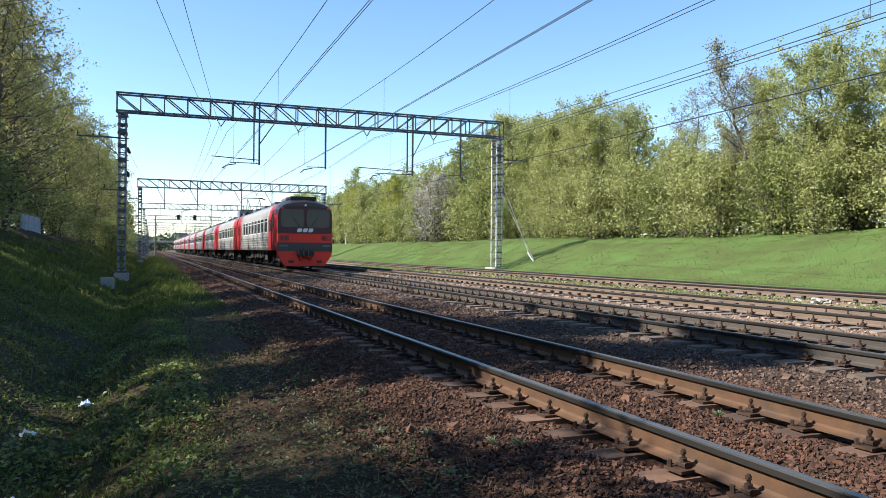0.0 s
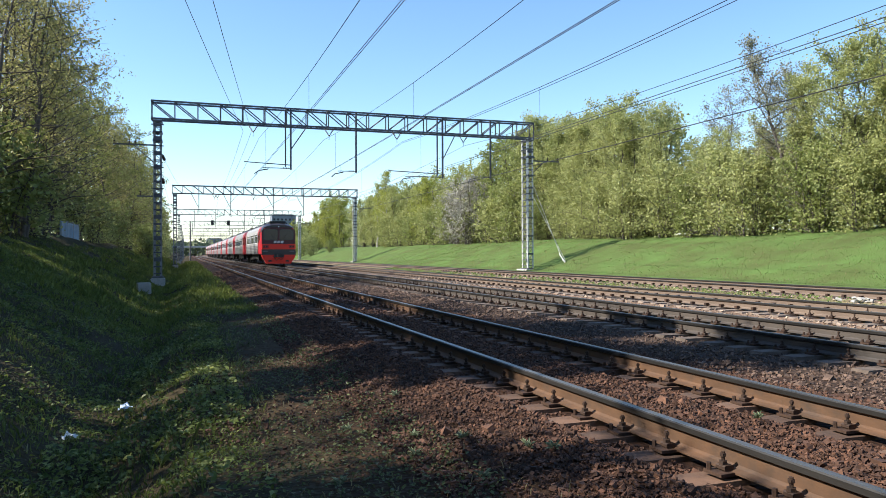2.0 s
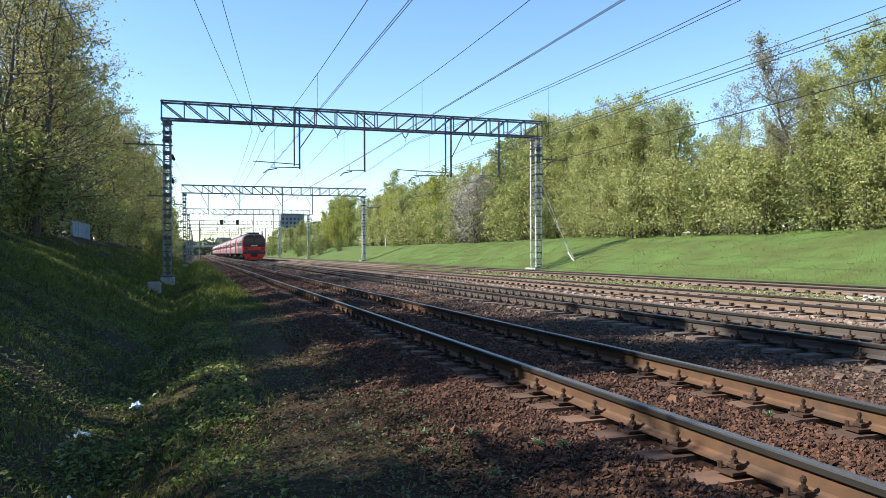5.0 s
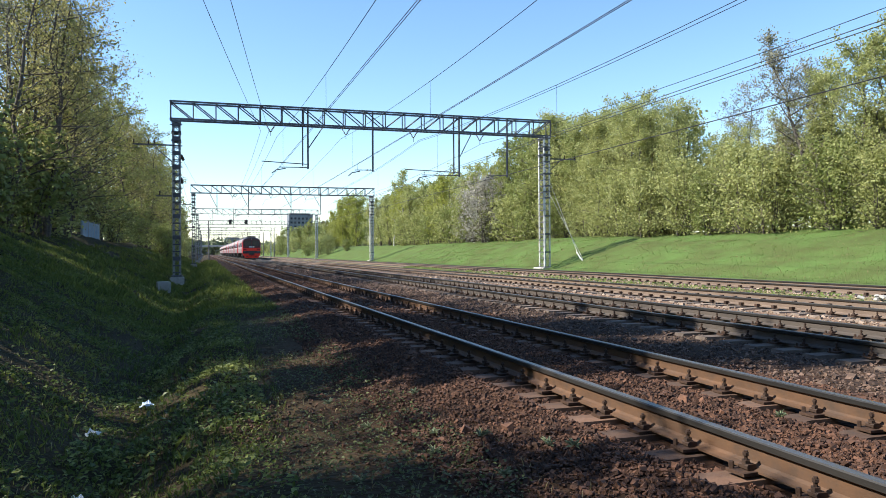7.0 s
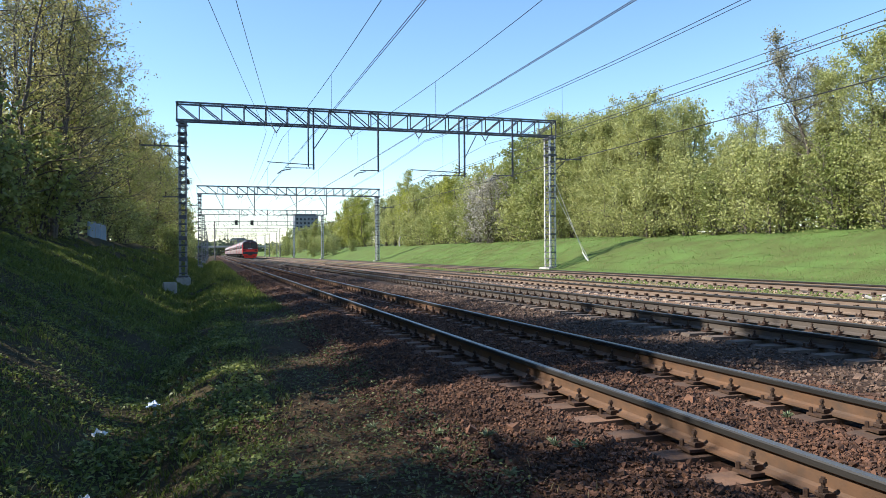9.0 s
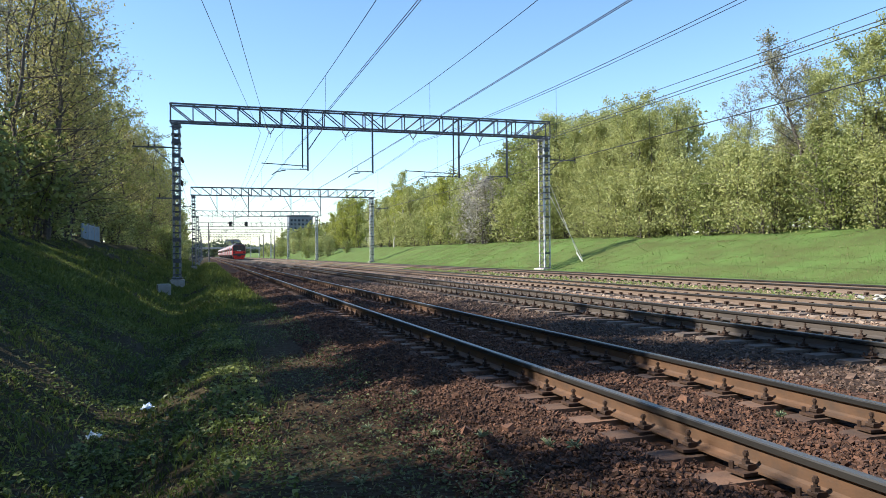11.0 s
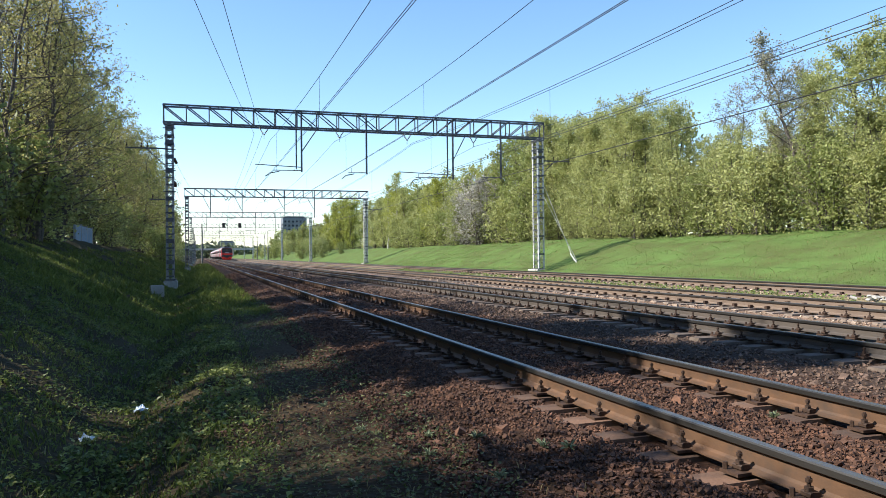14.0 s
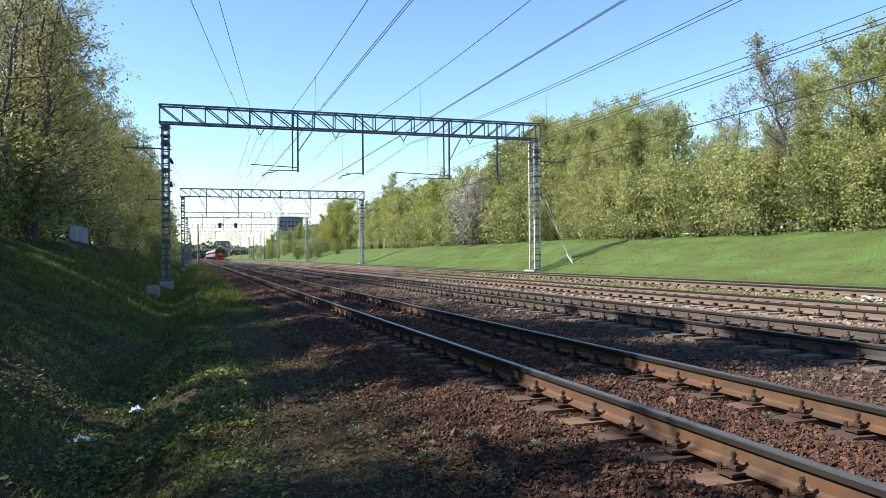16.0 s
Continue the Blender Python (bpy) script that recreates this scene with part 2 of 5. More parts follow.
def lamp_material(name, colour, strength):
    m = bpy.data.materials.new(name)
    m.use_nodes = True
    bs = m.node_tree.nodes["Principled BSDF"]
    bs.inputs["Base Color"].default_value = (*colour, 1)
    bs.inputs["Roughness"].default_value = 0.2
    bs.inputs["Emission Color"].default_value = (*colour, 1)
    bs.inputs["Emission Strength"].default_value = strength
    return m


TAIL = lamp_material("red_tail_light", (0.5, 0.02, 0.02), 0.25)


# ---- mesh building ----
class Shape:
    """Collects boxes, tubes and sheets for one mesh."""

    def __init__(self):
        self.v, self.f, self.m = [], [], []

    def add(self, verts, faces, mat=0):
        n = len(self.v)
        self.v += [tuple(p) for p in verts]
        self.f += [tuple(i + n for i in f) for f in faces]
        self.m += [mat] * len(faces)
        return self

    def box(self, c, s, mat=0, bevel=0.0, turn=None):
        """A box of size s round c, its long edges cut off by bevel."""
        x, y, z = (k / 2 for k in s)
        if bevel:
            b = bevel
            ring = [(-x + b, -z), (x - b, -z), (x, -z + b), (x, z - b), (x - b, z), (-x + b, z), (-x, z - b), (-x, -z + b)]
        else:
            ring = [(-x, -z), (x, -z), (x, z), (-x, z)]
        n = len(ring)
        vs = [Vector((a, -y, b2)) for a, b2 in ring] + [Vector((a, y, b2)) for a, b2 in ring]
        if turn:
            vs = [turn @ p for p in vs]
        vs = [p + Vector(c) for p in vs]
        fs = [tuple(range(n)), tuple(range(2 * n - 1, n - 1, -1))]
        fs += [(i, i + n, (i + 1) % n + n, (i + 1) % n) for i in range(n)]
        return self.add(vs, fs, mat)

    def tube(self, path, radii, n=6, mat=0, caps=True):
        path = [Vector(p) for p in path]
        if not isinstance(radii, (list, tuple)):
            radii = [radii] * len(path)
        vs, fs = [], []
        for i, p in enumerate(path):
            d = (path[min(i + 1, len(path) - 1)] - path[max(i - 1, 0)]).normalized()
            a = d.orthogonal() if abs(d.z) > 0.9 else d.cross(Vector((0, 0, 1)))
            a.normalize()
            b = d.cross(a)
            for k in range(n):
                w = 2 * math.pi * k / n
                vs.append(p + (a * math.cos(w) + b * math.sin(w)) * radii[i])
        for i in range(len(path) - 1):
            for k in range(n):
                fs.append((i * n + k, i * n + (k + 1) % n, (i + 1) * n + (k + 1) % n, (i + 1) * n + k))
        if caps:
            fs += [tuple(range(n - 1, -1, -1)), tuple(range((len(path) - 1) * n, len(path) * n))]
        return self.add(vs, fs, mat)

    def mesh(self, name, mats, smooth=False):
        me = bpy.data.meshes.new(name)
        me.from_pydata(self.v, [], self.f)
        for m in mats if isinstance(mats, (list, tuple)) else [mats]:
            me.materials.append(m)
        me.polygons.foreach_set("material_index", self.m)
        if smooth:
            me.polygons.foreach_set("use_smooth", [True] * len(self.f))
        me.update()
        return me


def array_mesh(name, verts, faces, mat, smooth=False):
    """A mesh from an (n, 3) array of corners and an (m, k) array of faces."""
    me = bpy.data.meshes.new(name)
    m, k = faces.shape
    me.vertices.add(len(verts))
    me.vertices.foreach_set("co", np.asarray(verts, dtype=np.float32).ravel())
    me.loops.add(m * k)
    me.loops.foreach_set("vertex_index", faces.astype(np.int32).ravel())
    me.polygons.add(m)
    me.polygons.foreach_set("loop_start", np.arange(0, m * k, k, dtype=np.int32))
    me.polygons.foreach_set("use_smooth", np.full(m, smooth))
    for a in mat if isinstance(mat, (list, tuple)) else [mat]:
        me.materials.append(a)
    me.update(calc_edges=True)
    return me


def part(name, data, parent, m=None, label=""):
    """One mesh object under a thing or under a part."""
    ob = new(name, data)
    ob.parent = parent
    if m is not None:
        ob.matrix_basis = m
    return tagged(ob, label)


def thing(name, label, category, group="", m=None, data=None, kind=""):
    ob = new(name, data)
    if m is not None:
        ob.matrix_basis = m
    return tagged(ob, label, category, group, kind)


# ---- ground ----
PROFILE = [(-900, 4.0), (-60, 4.0), (-22, 3.3), (-11, 2.7), (-7.2, 2.1), (-4.5, 0.85), (-2.2, -0.35), (-1.3, -0.85), (-0.8, -0.95),
           (-0.35, -0.72), (0.1, -0.52), (0.9, -0.45), (1.5, -0.4), (2.1, -0.28), (2.6, -0.19), (2.7, -0.195), (2.85, -0.24), (3.45, -0.24), (3.65, -0.195), (4.3, -0.195),
           (4.5, -0.24), (5.1, -0.24), (5.25, -0.195), (5.4, -0.19), (6.1, -0.3),
           (7.0, -0.25), (10.4, -0.24), (10.9, -0.27), (11.6, -0.24), (15.0, -0.22), (15.6, -0.2), (16.2, -0.12),
           (19.2, -0.1), (20.4, -0.2), (22.0, -0.1), (22.8, 0.0), (24.5, 0.55), (28.0, 1.75), (30.0, 2.15), (33, 2.4), (45, 2.8),
           (120, 4.0), (900, 8.0)]
PX, PZ = np.array([p[0] for p in PROFILE]), np.array([p[1] for p in PROFILE])


def ground_z(x, y):
    """The height of the ground, with bumps on the banks and the path."""
    z = float(np.interp(x, PX, PZ))
    soft = 0.0
    if x < 1.6:
        soft = min(1.0, (1.6 - x) / 1.5)
    elif x > 22.5:
        soft = min(1.0, (x - 22.5) / 2)
    if soft and abs(x) < 60:
        z += soft * (0.17 * noise.noise((x * 0.6, y * 0.5, 3.1)) + 0.06 * noise.noise((x * 1.9, y * 1.7, 8.0)))
        z += soft * 0.3 * noise.noise((x * 0.12, y * 0.07, 5.0)) * min(1.0, max(0.0, (abs(x) - 2) / 6))
    return z


def build_ground():
    xs = np.unique(np.concatenate([PX, np.arange(-8, 2.0, 0.22), np.arange(2, 22, 0.5), np.arange(22, 34, 0.6),
                                   np.arange(-60, -8, 4), np.arange(34, 60, 4)]))
    ys = np.concatenate([np.array([-900, -300, -100, -40, -20]), np.arange(-10, 30, 0.35), np.arange(30, 110, 1.2),
                         np.arange(110, 320, 6), np.array([340, 400, 500, 650, 900, 1400, 2200])])
    vs = np.array([(x, y, ground_z(x, y)) for y in ys for x in xs])
    nx = len(xs)
    i, j = np.meshgrid(np.arange(len(ys) - 1), np.arange(nx - 1), indexing="ij")
    a = (i * nx + j).ravel()
    fs = np.stack([a, a + 1, a + nx + 1, a + nx], axis=1)
    tagged(new("ground", array_mesh("ground", vs, fs, GROUND, True)),
           "railway cutting ground with ballast beds, trodden path and grassy banks", "ground", kind="structure")


build_ground()

# ---- railway tracks ----
HALF = 0.795
TRACKS = [(3.975, 0.0), (8.69, 0.0), (13.2, 0.0), (17.8, 0.1)]
STEP = 0.545


def rail_mesh(y0, y1, side_mat):
    """A grooved flat-bottom rail with its polished running surface."""
    half = [(0.075, -0.18), (0.075, -0.168), (0.03, -0.155), (0.01, -0.14), (0.009, -0.06), (0.016, -0.054), (0.036, -0.046),
            (0.0375, -0.012), (0.03, -0.003)]
    ring = half + [(-x, z) for x, z in reversed(half)]
    s = Shape()
    n = len(ring)
    ys = [y0, y0 + 5] + list(range(int(y0) + 10, int(y1), 25)) + [y1]
    for k in range(len(ys) - 1):
        vs = [(x, ys[k], z) for x, z in ring] + [(x, ys[k + 1], z) for x, z in ring]
        for q in range(n):
            # The head's sides, chamfers and underside are darker than the web.
            mat = 1 if q == 8 else 2 if 5 <= q <= 11 else 0
            s.add([vs[q], vs[(q + 1) % n], vs[(q + 1) % n + n], vs[q + n]], [(0, 3, 2, 1)], mat)
    return s.mesh("rail", [side_mat, HEAD, HEAD_SIDE])


def sleeper_mesh(mat):
    s = Shape()
    ring = [(-1.36, -0.26), (-1.33, -0.205), (-0.55, -0.2), (-0.35, -0.225), (0.35, -0.225), (0.55, -0.2), (1.33, -0.205), (1.36, -0.26)]
    vs, fs = [], []
    for x, z in ring:
        for y, dz in ((-0.14, -0.14), (-0.115, 0.0), (0.115, 0.0), (0.14, -0.14)):
            vs.append((x, y, z + dz))
    for i in range(len(ring) - 1):
        for k in range(3):
            a = i * 4 + k
            fs.append((a, a + 4, a + 5, a + 1))
    fs += [(0, 1, 2, 3), (31, 30, 29, 28)]
    return s.add(vs, fs).mesh("sleeper", mat)


def clamp_shape(s, x, y, z, side):
    """A base plate shoulder, clip, screw and nut on one side of a rail."""
    s.box((x + side * 0.12, y, z - 0.183), (0.13, 0.15, 0.02))
    s.box((x + side * 0.088, y, z - 0.155), (0.07, 0.075, 0.035), 0, 0.008)
    s.tube([(x + side * 0.1, y, z - 0.14), (x + side * 0.1, y, z - 0.115)], 0.026, 6)
    s.tube([(x + side * 0.1, y, z - 0.115), (x + side * 0.1, y, z - 0.06)], 0.012, 5)
    s.tube([(x + side * 0.1, y, z - 0.09), (x + side * 0.1, y, z - 0.072)], 0.02, 6)
    s.tube([(x + side * 0.165, y + 0.05, z - 0.175), (x + side * 0.165, y + 0.05, z - 0.13)], 0.016, 5)


def build_track(k, cx, cz):
    labels = ["rust-brown railway track on dusty sleepers in dark ballast", "railway track with worn rails on grey concrete sleepers",
              "railway track with rust-brown rails beside a weedy strip", "railway track on pale sleepers below the grassy bank"]
    track = thing("railway_track", labels[k], "railway track", "parallel railway tracks", pose(cx, 0, cz))
    rail = rail_mesh(-30, 900, (RUST, RUST_GREY, RUST_MID, RUST_MID)[k])
    for side in (-1, 1):
        part("rail", rail, track, pose(side * HALF, 0, 0), "steel rail with polished head")
    sl = sleeper_mesh((SLEEPER, SLEEPER_GREY, SLEEPER_PALE, SLEEPER_PALE)[k])
    y0 = 2.05 + 0.13 * k
    for i in range(-8, 232):
        wob = 0.012 * math.sin(i * 12.9 + k)
        part("sleeper", sl, track, pose(0, y0 + i * STEP + wob, 0.006 * math.sin(i * 7.7), 0, 0, 0.6 * math.sin(i * 3.3 + k)))
    rest = Shape()
    for i in range(232, 760):
        rest.box((0, y0 + i * STEP, -0.275), (2.7, 0.25, 0.15))
    tagged(part("far_sleeper", rest.mesh("far_sleeper", (SLEEPER, SLEEPER_GREY, SLEEPER_PALE, SLEEPER_PALE)[k]), track, None, "far sleepers"), kind="stuff")
    one = {}
    for side in (-1, 1):
        s = Shape()
        clamp_shape(s, 0, 0, 0, side)
        one[side] = s.mesh("rail_clamp", IRON)
    far = Shape()
    near_to = 68 if k < 2 else 20
    for i in range(-4, 150 if k < 3 else 110):
        for rx in (-HALF, HALF):
            for side in (-1, 1):
                y = y0 + i * STEP + 0.012 * math.sin(i * 12.9 + k)
                if 0 <= i < near_to:
                    part("rail_clamp", one[side], track, pose(rx, y, 0.004 * math.sin(i * 5.1 + rx), 0, 0, 4 * math.sin(i * 9.1 + side)))
                elif side < 0 or i < near_to:
                    far.box((rx + side * 0.1, y, -0.15), (0.09, 0.08, 0.07))
    tagged(part("far_clamp", far.mesh("far_clamp", IRON), track, None, "far rail clamps"), kind="stuff")


for k, (cx, cz) in enumerate(TRACKS):
    build_track(k, cx, cz)

# ---- gantries ----
BEAM_TOP, BEAM_LOW = 10.25, 9.2


def lattice_mast(s, x, h, base, wx=0.44, wy=0.9, plate=1.0):
    """Four angle legs, plates of uneven height on the front and back, bars and crossed braces on the flanks, bolted clamps."""
    for a in (-1, 1):
        for b in (-1, 1):
            cx, cy = x + a * wx / 2, b * wy / 2
            s.box((cx, cy - b * 0.045, (h + base) / 2), (0.022, 0.11, h - base), 1)
            s.box((cx - a * 0.055, cy, (h + base) / 2), (0.09, 0.022, h - base), 1)
    z, k = base + 0.3, 0
    while z < h - 0.1:
        tall = (0.07, 0.22, 0.09, 0.3)[k % 4] if z > 5.6 else (0.07, 0.09, 0.24)[k % 3]
        for b in (-1, 1):
            s.box((x, b * (wy / 2 + 0.016), z), (wx - 0.02, 0.012, tall * plate if b < 0 else 0.06))
        up = min(z + 0.42, h)
        for a in (-1, 1):
            s.box((x + a * wx / 2, 0, z), (0.012, wy - 0.2, 0.07))
            p, q = (-wy / 2, wy / 2) if k % 2 else (wy / 2, -wy / 2)
            s.tube([(x + a * wx / 2, p, z), (x + a * wx / 2, q, up)], 0.022, 4)
        p, q = (-wx / 2, wx / 2) if k % 2 else (wx / 2, -wx / 2)
        s.tube([(x + p, -wy / 2, z), (x + q, -wy / 2, up)], 0.016, 4)
        if z > 4.5 and k % 3 == 0:
            s.box((x, -wy / 2 - 0.04, z), (wx + 0.26, 0.05, 0.06))
        z, k = z + 0.42, k + 1
    for zz in (h - 0.12, h - 0.75, h - 1.25):
        s.box((x, 0, zz), (wx + 0.1, wy + 0.1, 0.09))
    s.box((x, 0, base + 0.1), (wx + 0.16, wy + 0.16, 0.08))


def beam_shape(s, x0, x1):
    """A box truss: four chords, posts and slanting braces on both faces."""
    for b in (-0.35, 0.35):
        s.box(((x0 + x1) / 2, b, BEAM_TOP), (x1 - x0, 0.09, 0.1))
        s.box(((x0 + x1) / 2, b, BEAM_LOW), (x1 - x0, 0.09, 0.1))
        n = 19
        w = (x1 - x0) / n
        for i in range(n + 1):
            x = x0 + i * w
            s.box((x + (0.03 if i == 0 else -0.03 if i == n else 0), b, (BEAM_TOP + BEAM_LOW) / 2), (0.06, 0.06, BEAM_TOP - BEAM_LOW))
            if i < n:
                up = i < n / 2
                s.tube([(x, b, BEAM_TOP if up else BEAM_LOW), (x + w, b, BEAM_LOW if up else BEAM_TOP)], 0.035, 4)
    for i in range(0, 20):
        x = x0 + i * (x1 - x0) / 19
        s.box((x, 0, BEAM_TOP), (0.05, 0.7, 0.05))
        s.box((x, 0, BEAM_LOW), (0.05, 0.7, 0.05))


def insulator_shape(s, a, b, r=0.055, n=4):
    a, b = Vector(a), Vector(b)
    s.tube([a, b], 0.018, 5)
    for i in range(n):
        p = a.lerp(b, (i + 0.5) / n)
        d = (b - a).normalized() * 0.035
        s.tube([p - d, p, p + d], [0.02, r, 0.02], 7)


def gantry(y, x0, x1, posts, first):
    g = thing("catenary_gantry", "grey steel lattice gantry spanning the tracks with hanging contact wire supports"
              if first else "distant grey steel lattice gantry over the tracks", "gantry", "gantries over the railway", pose(0, y, 0))
    s = Shape()
    lattice_mast(s, x0 + 0.35, BEAM_LOW - 0.05, -0.3)
    left = part("mast", s.mesh("mast", [STEEL, STEEL_LIT]), g, None, "weathered steel lattice mast")
    s = Shape()
    s.box((x0 + 0.35, 0, -0.5), (0.8, 1.3, 0.45), 0, 0.05)
    part("footing", s.mesh("footing", CONCRETE), left, None, "concrete footing")
    s = Shape()
    lattice_mast(s, x1 - 0.35, BEAM_LOW - 0.05, -0.05, plate=0.5)
    right = part("mast", s.mesh("mast", [STEEL, MAST_PAINT]), g, None, "lattice mast with pale legs, sunlight put into their colour")
    s = Shape()
    s.box((x1 - 0.35, 0, -0.12), (1.0, 1.6, 0.3), 0, 0.05)
    part("footing", s.mesh("footing", CONCRETE), right, None, "concrete footing")
    s = Shape()
    beam_shape(s, x0, x1)
    part("truss_beam", s.mesh("truss_beam", STEEL), g)
    for px, tx, low, double in posts:
        s = Shape()
        s.box((px, 0, (BEAM_TOP + low) / 2), (0.1, 0.1, BEAM_TOP - low + 0.1))
        if double:
            s.box((px - 0.3, 0.25, (BEAM_TOP + low) / 2 + 0.1), (0.08, 0.08, BEAM_TOP - low - 0.1))
            s.tube([(px + 0.05, 0, low + 1.3), (px + 1.0, 0.3, BEAM_LOW)], 0.035, 4)
        if not first:
            s.tube([(px - 0.05, 0, low + 1.0), (px - 0.95, 0.3, BEAM_LOW)], 0.04, 4)
        post = part("drop_post", s.mesh("drop_post", STEEL), g)
        s = Shape()
        s.tube([(px, 0, low + 0.05), (tx + 0.55, -0.05, low + 0.02)], 0.028, 5)
        s.tube([(tx + 0.9, -0.05, low - 0.05), (tx + 0.3, -0.4, low - 0.2), (tx, -0.9, low - 0.45)], 0.034, 5)
        s.tube([(tx + 0.75, -0.05, low), (tx + 0.75, -0.05, low + 0.35)], 0.012, 4)
        if double:
            s.tube([(px, 0, low + 0.25), (tx - 0.55, 0.1, low + 0.38)], 0.03, 5)
        part("registration_arm", s.mesh("registration_arm", STEEL), post)
        s = Shape()
        insulator_shape(s, (px - 0.12, 0, low + 0.05), (px - 0.5, -0.01, low + 0.04))
        part("insulator", s.mesh("insulator", INSULATOR), post)
        s = Shape()
        for dx in (-0.28, 0.28):
            insulator_shape(s, (tx + dx, 0, BEAM_LOW - 0.05), (tx, 0, BEAM_LOW - 0.5), 0.06, 5)
        s.tube([(tx, 0, BEAM_LOW - 0.5), (tx, 0, BEAM_LOW - 0.75)], 0.015, 4)
        part("hanging_insulator", s.mesh("hanging_insulator", INSULATOR), g)
    for mx, sign, heights in ((x0 + 0.1, -1, (7.65, 4.6)), (x1 - 0.1, 1, (7.65,))):
        for hz in heights:
            long = 2.2 if hz > 6 else 0.9
            s = Shape()
            s.box((mx + sign * long / 2, 0, hz), (long, 0.08, 0.08))
            if hz > 6:
                s.tube([(mx + sign * 1.1, 0, hz), (mx, 0, hz - 1.0)], 0.03, 4)
            arm = part("side_arm", s.mesh("side_arm", STEEL), g)
            s = Shape()
            for q in ((0.75, 0.6, 0.45) if hz > 6 else (0.8,)):
                xx = mx + sign * long * (q if q != 0.75 else 1.0 - 0.03)
                insulator_shape(s, (xx, 0, hz + 0.04), (xx, 0, hz + 0.3), 0.06, 3)
            part("pin_insulator", s.mesh("pin_insulator", INSULATOR), arm)
    return g


POSTS = [(6.26, 3.95, 6.5, True), (10.45, 8.69, 6.45, False), (16.4, 13.2, 6.25, True), (19.9, 17.9, 6.35, False)]
GANTRY_Y = [47.4, 104.2, 159.0, 216.0, 275.0, 335.0, 400.0]
gantry(GANTRY_Y[0], -1.94, 23.06, POSTS, True)
POSTS_FAR = [(1.6, 3.6, 6.4, False), (5.7, 3.95, 6.4, False), (11.4, 8.69, 6.5, False), (15.5, 13.4, 6.5, False)]
far_gantry = gantry(GANTRY_Y[1], -1.75, 23.1, POSTS_FAR, False)
for y in GANTRY_Y[2:]:
    copy_thing(far_gantry, pose(0.0, y, 0))


# ---- overhead wires ----
def wire_points(p, q, sag, n=14):
    p, q = Vector(p), Vector(q)
    return [p.lerp(q, i / n) - Vector((0, 0, 4 * sag * (i / n) * (1 - i / n))) for i in range(n + 1)]


def spans(x, z, sag, zigzag=0.0):
    """A wire carried from gantry to gantry, as one run of points."""
    ys = [GANTRY_Y[0] - 114, GANTRY_Y[0] - 57, *GANTRY_Y]
    pts = [(x + (-zigzag if i % 2 else zigzag), y, z) for i, y in enumerate(ys)]
    run = [Vector(pts[0])]
    for a, b in zip(pts, pts[1:]):
        run += wire_points(a, b, sag)[1:]
    return run


def catenary(tx, zigzag, contact, top, sag, split=0.0):
    line = thing("overhead_line", "dark overhead contact line hung above a railway track", "overhead wire", "overhead lines",
                 pose(0, 0, 0))
    low = spans(tx, contact, 0.05, zigzag)
    for side in (-1, 1):
        s = Shape()
        s.tube([(p.x + side * 0.03, p.y, p.z + side * split) for p in low], 0.011, 4)
        part("contact_wire", s.mesh("contact_wire", COPPER), line)
    high = spans(tx, top, sag, zigzag)
    s = Shape()
    s.tube(high, 0.012, 4)
    part("messenger_wire", s.mesh("messenger_wire", WIRE), line)
    for p, q in list(zip(high, low))[3:90:4]:
        if p.y < 175:
            s = Shape()
            s.tube([p, q], 0.007, 3)
            part("dropper", s.mesh("dropper", WIRE), line)


catenary(4.2, 0.12, 6.33, 8.4, 0.8)
catenary(8.15, 0.2, 6.2, 8.45, 0.87)
catenary(13.5, 0.1, 5.92, 8.58, 0.8, 0.06)
catenary(17.8, 0.2, 5.95, 8.5, 0.75)


def single_wire(label, points, r=0.012):
    s = Shape()
    s.tube(points, r, 4)
    tagged(new("power_wire", s.mesh("power_wire", WIRE)), label, "wire", "power wires")


for off in (0.0, 1.0):
    run = wire_points((-6.2 + off * 1.25, -25, 9.2), (3.35 + off * 0.5, 47.4, 8.75), 0.7)
    run += wire_points((3.35 + off * 0.5, 47.4, 8.75), (3.6 + off * 0.3, 104.2, 8.8), 0.9)[1:]
    single_wire("thin feeder wire hung from the gantry", run, 0.01)
for i, x in enumerate((-4.0, -3.3, -2.9)):
    single_wire("thin power wire on mast side arms along the wooded bank", spans(x, 7.95 - 0.02 * i, 0.9), 0.009)
single_wire("thin feeder wire beside the third track's line", spans(13.62, 8.5, 0.78), 0.011)


def strain_wire(a, b, sag):
    """A wire held off the mast by a string of insulators."""
    w = thing("strain_wire", "thin wire with a string of brown insulators fixed to the mast", "wire", "strain wires")
    run = wire_points(a, b, sag)
    s = Shape()
    s.tube(run, 0.009, 4)
    part("wire", s.mesh("wire", WIRE), w)
    d = (run[1] - run[0]).normalized()
    for k in (0.5, 1.7):
        s = Shape()
        insulator_shape(s, run[0] + d * k, run[0] + d * (k + 0.8), 0.1, 4)
        part("insulator", s.mesh("insulator", INSULATOR), w)


strain_wire((-1.35, 47.4, 7.1), (0.2, 104.2, 9.2), 0.5)
strain_wire((-1.35, 47.4, 5.7), (-1.2, 104.2, 6.4), 0.5)


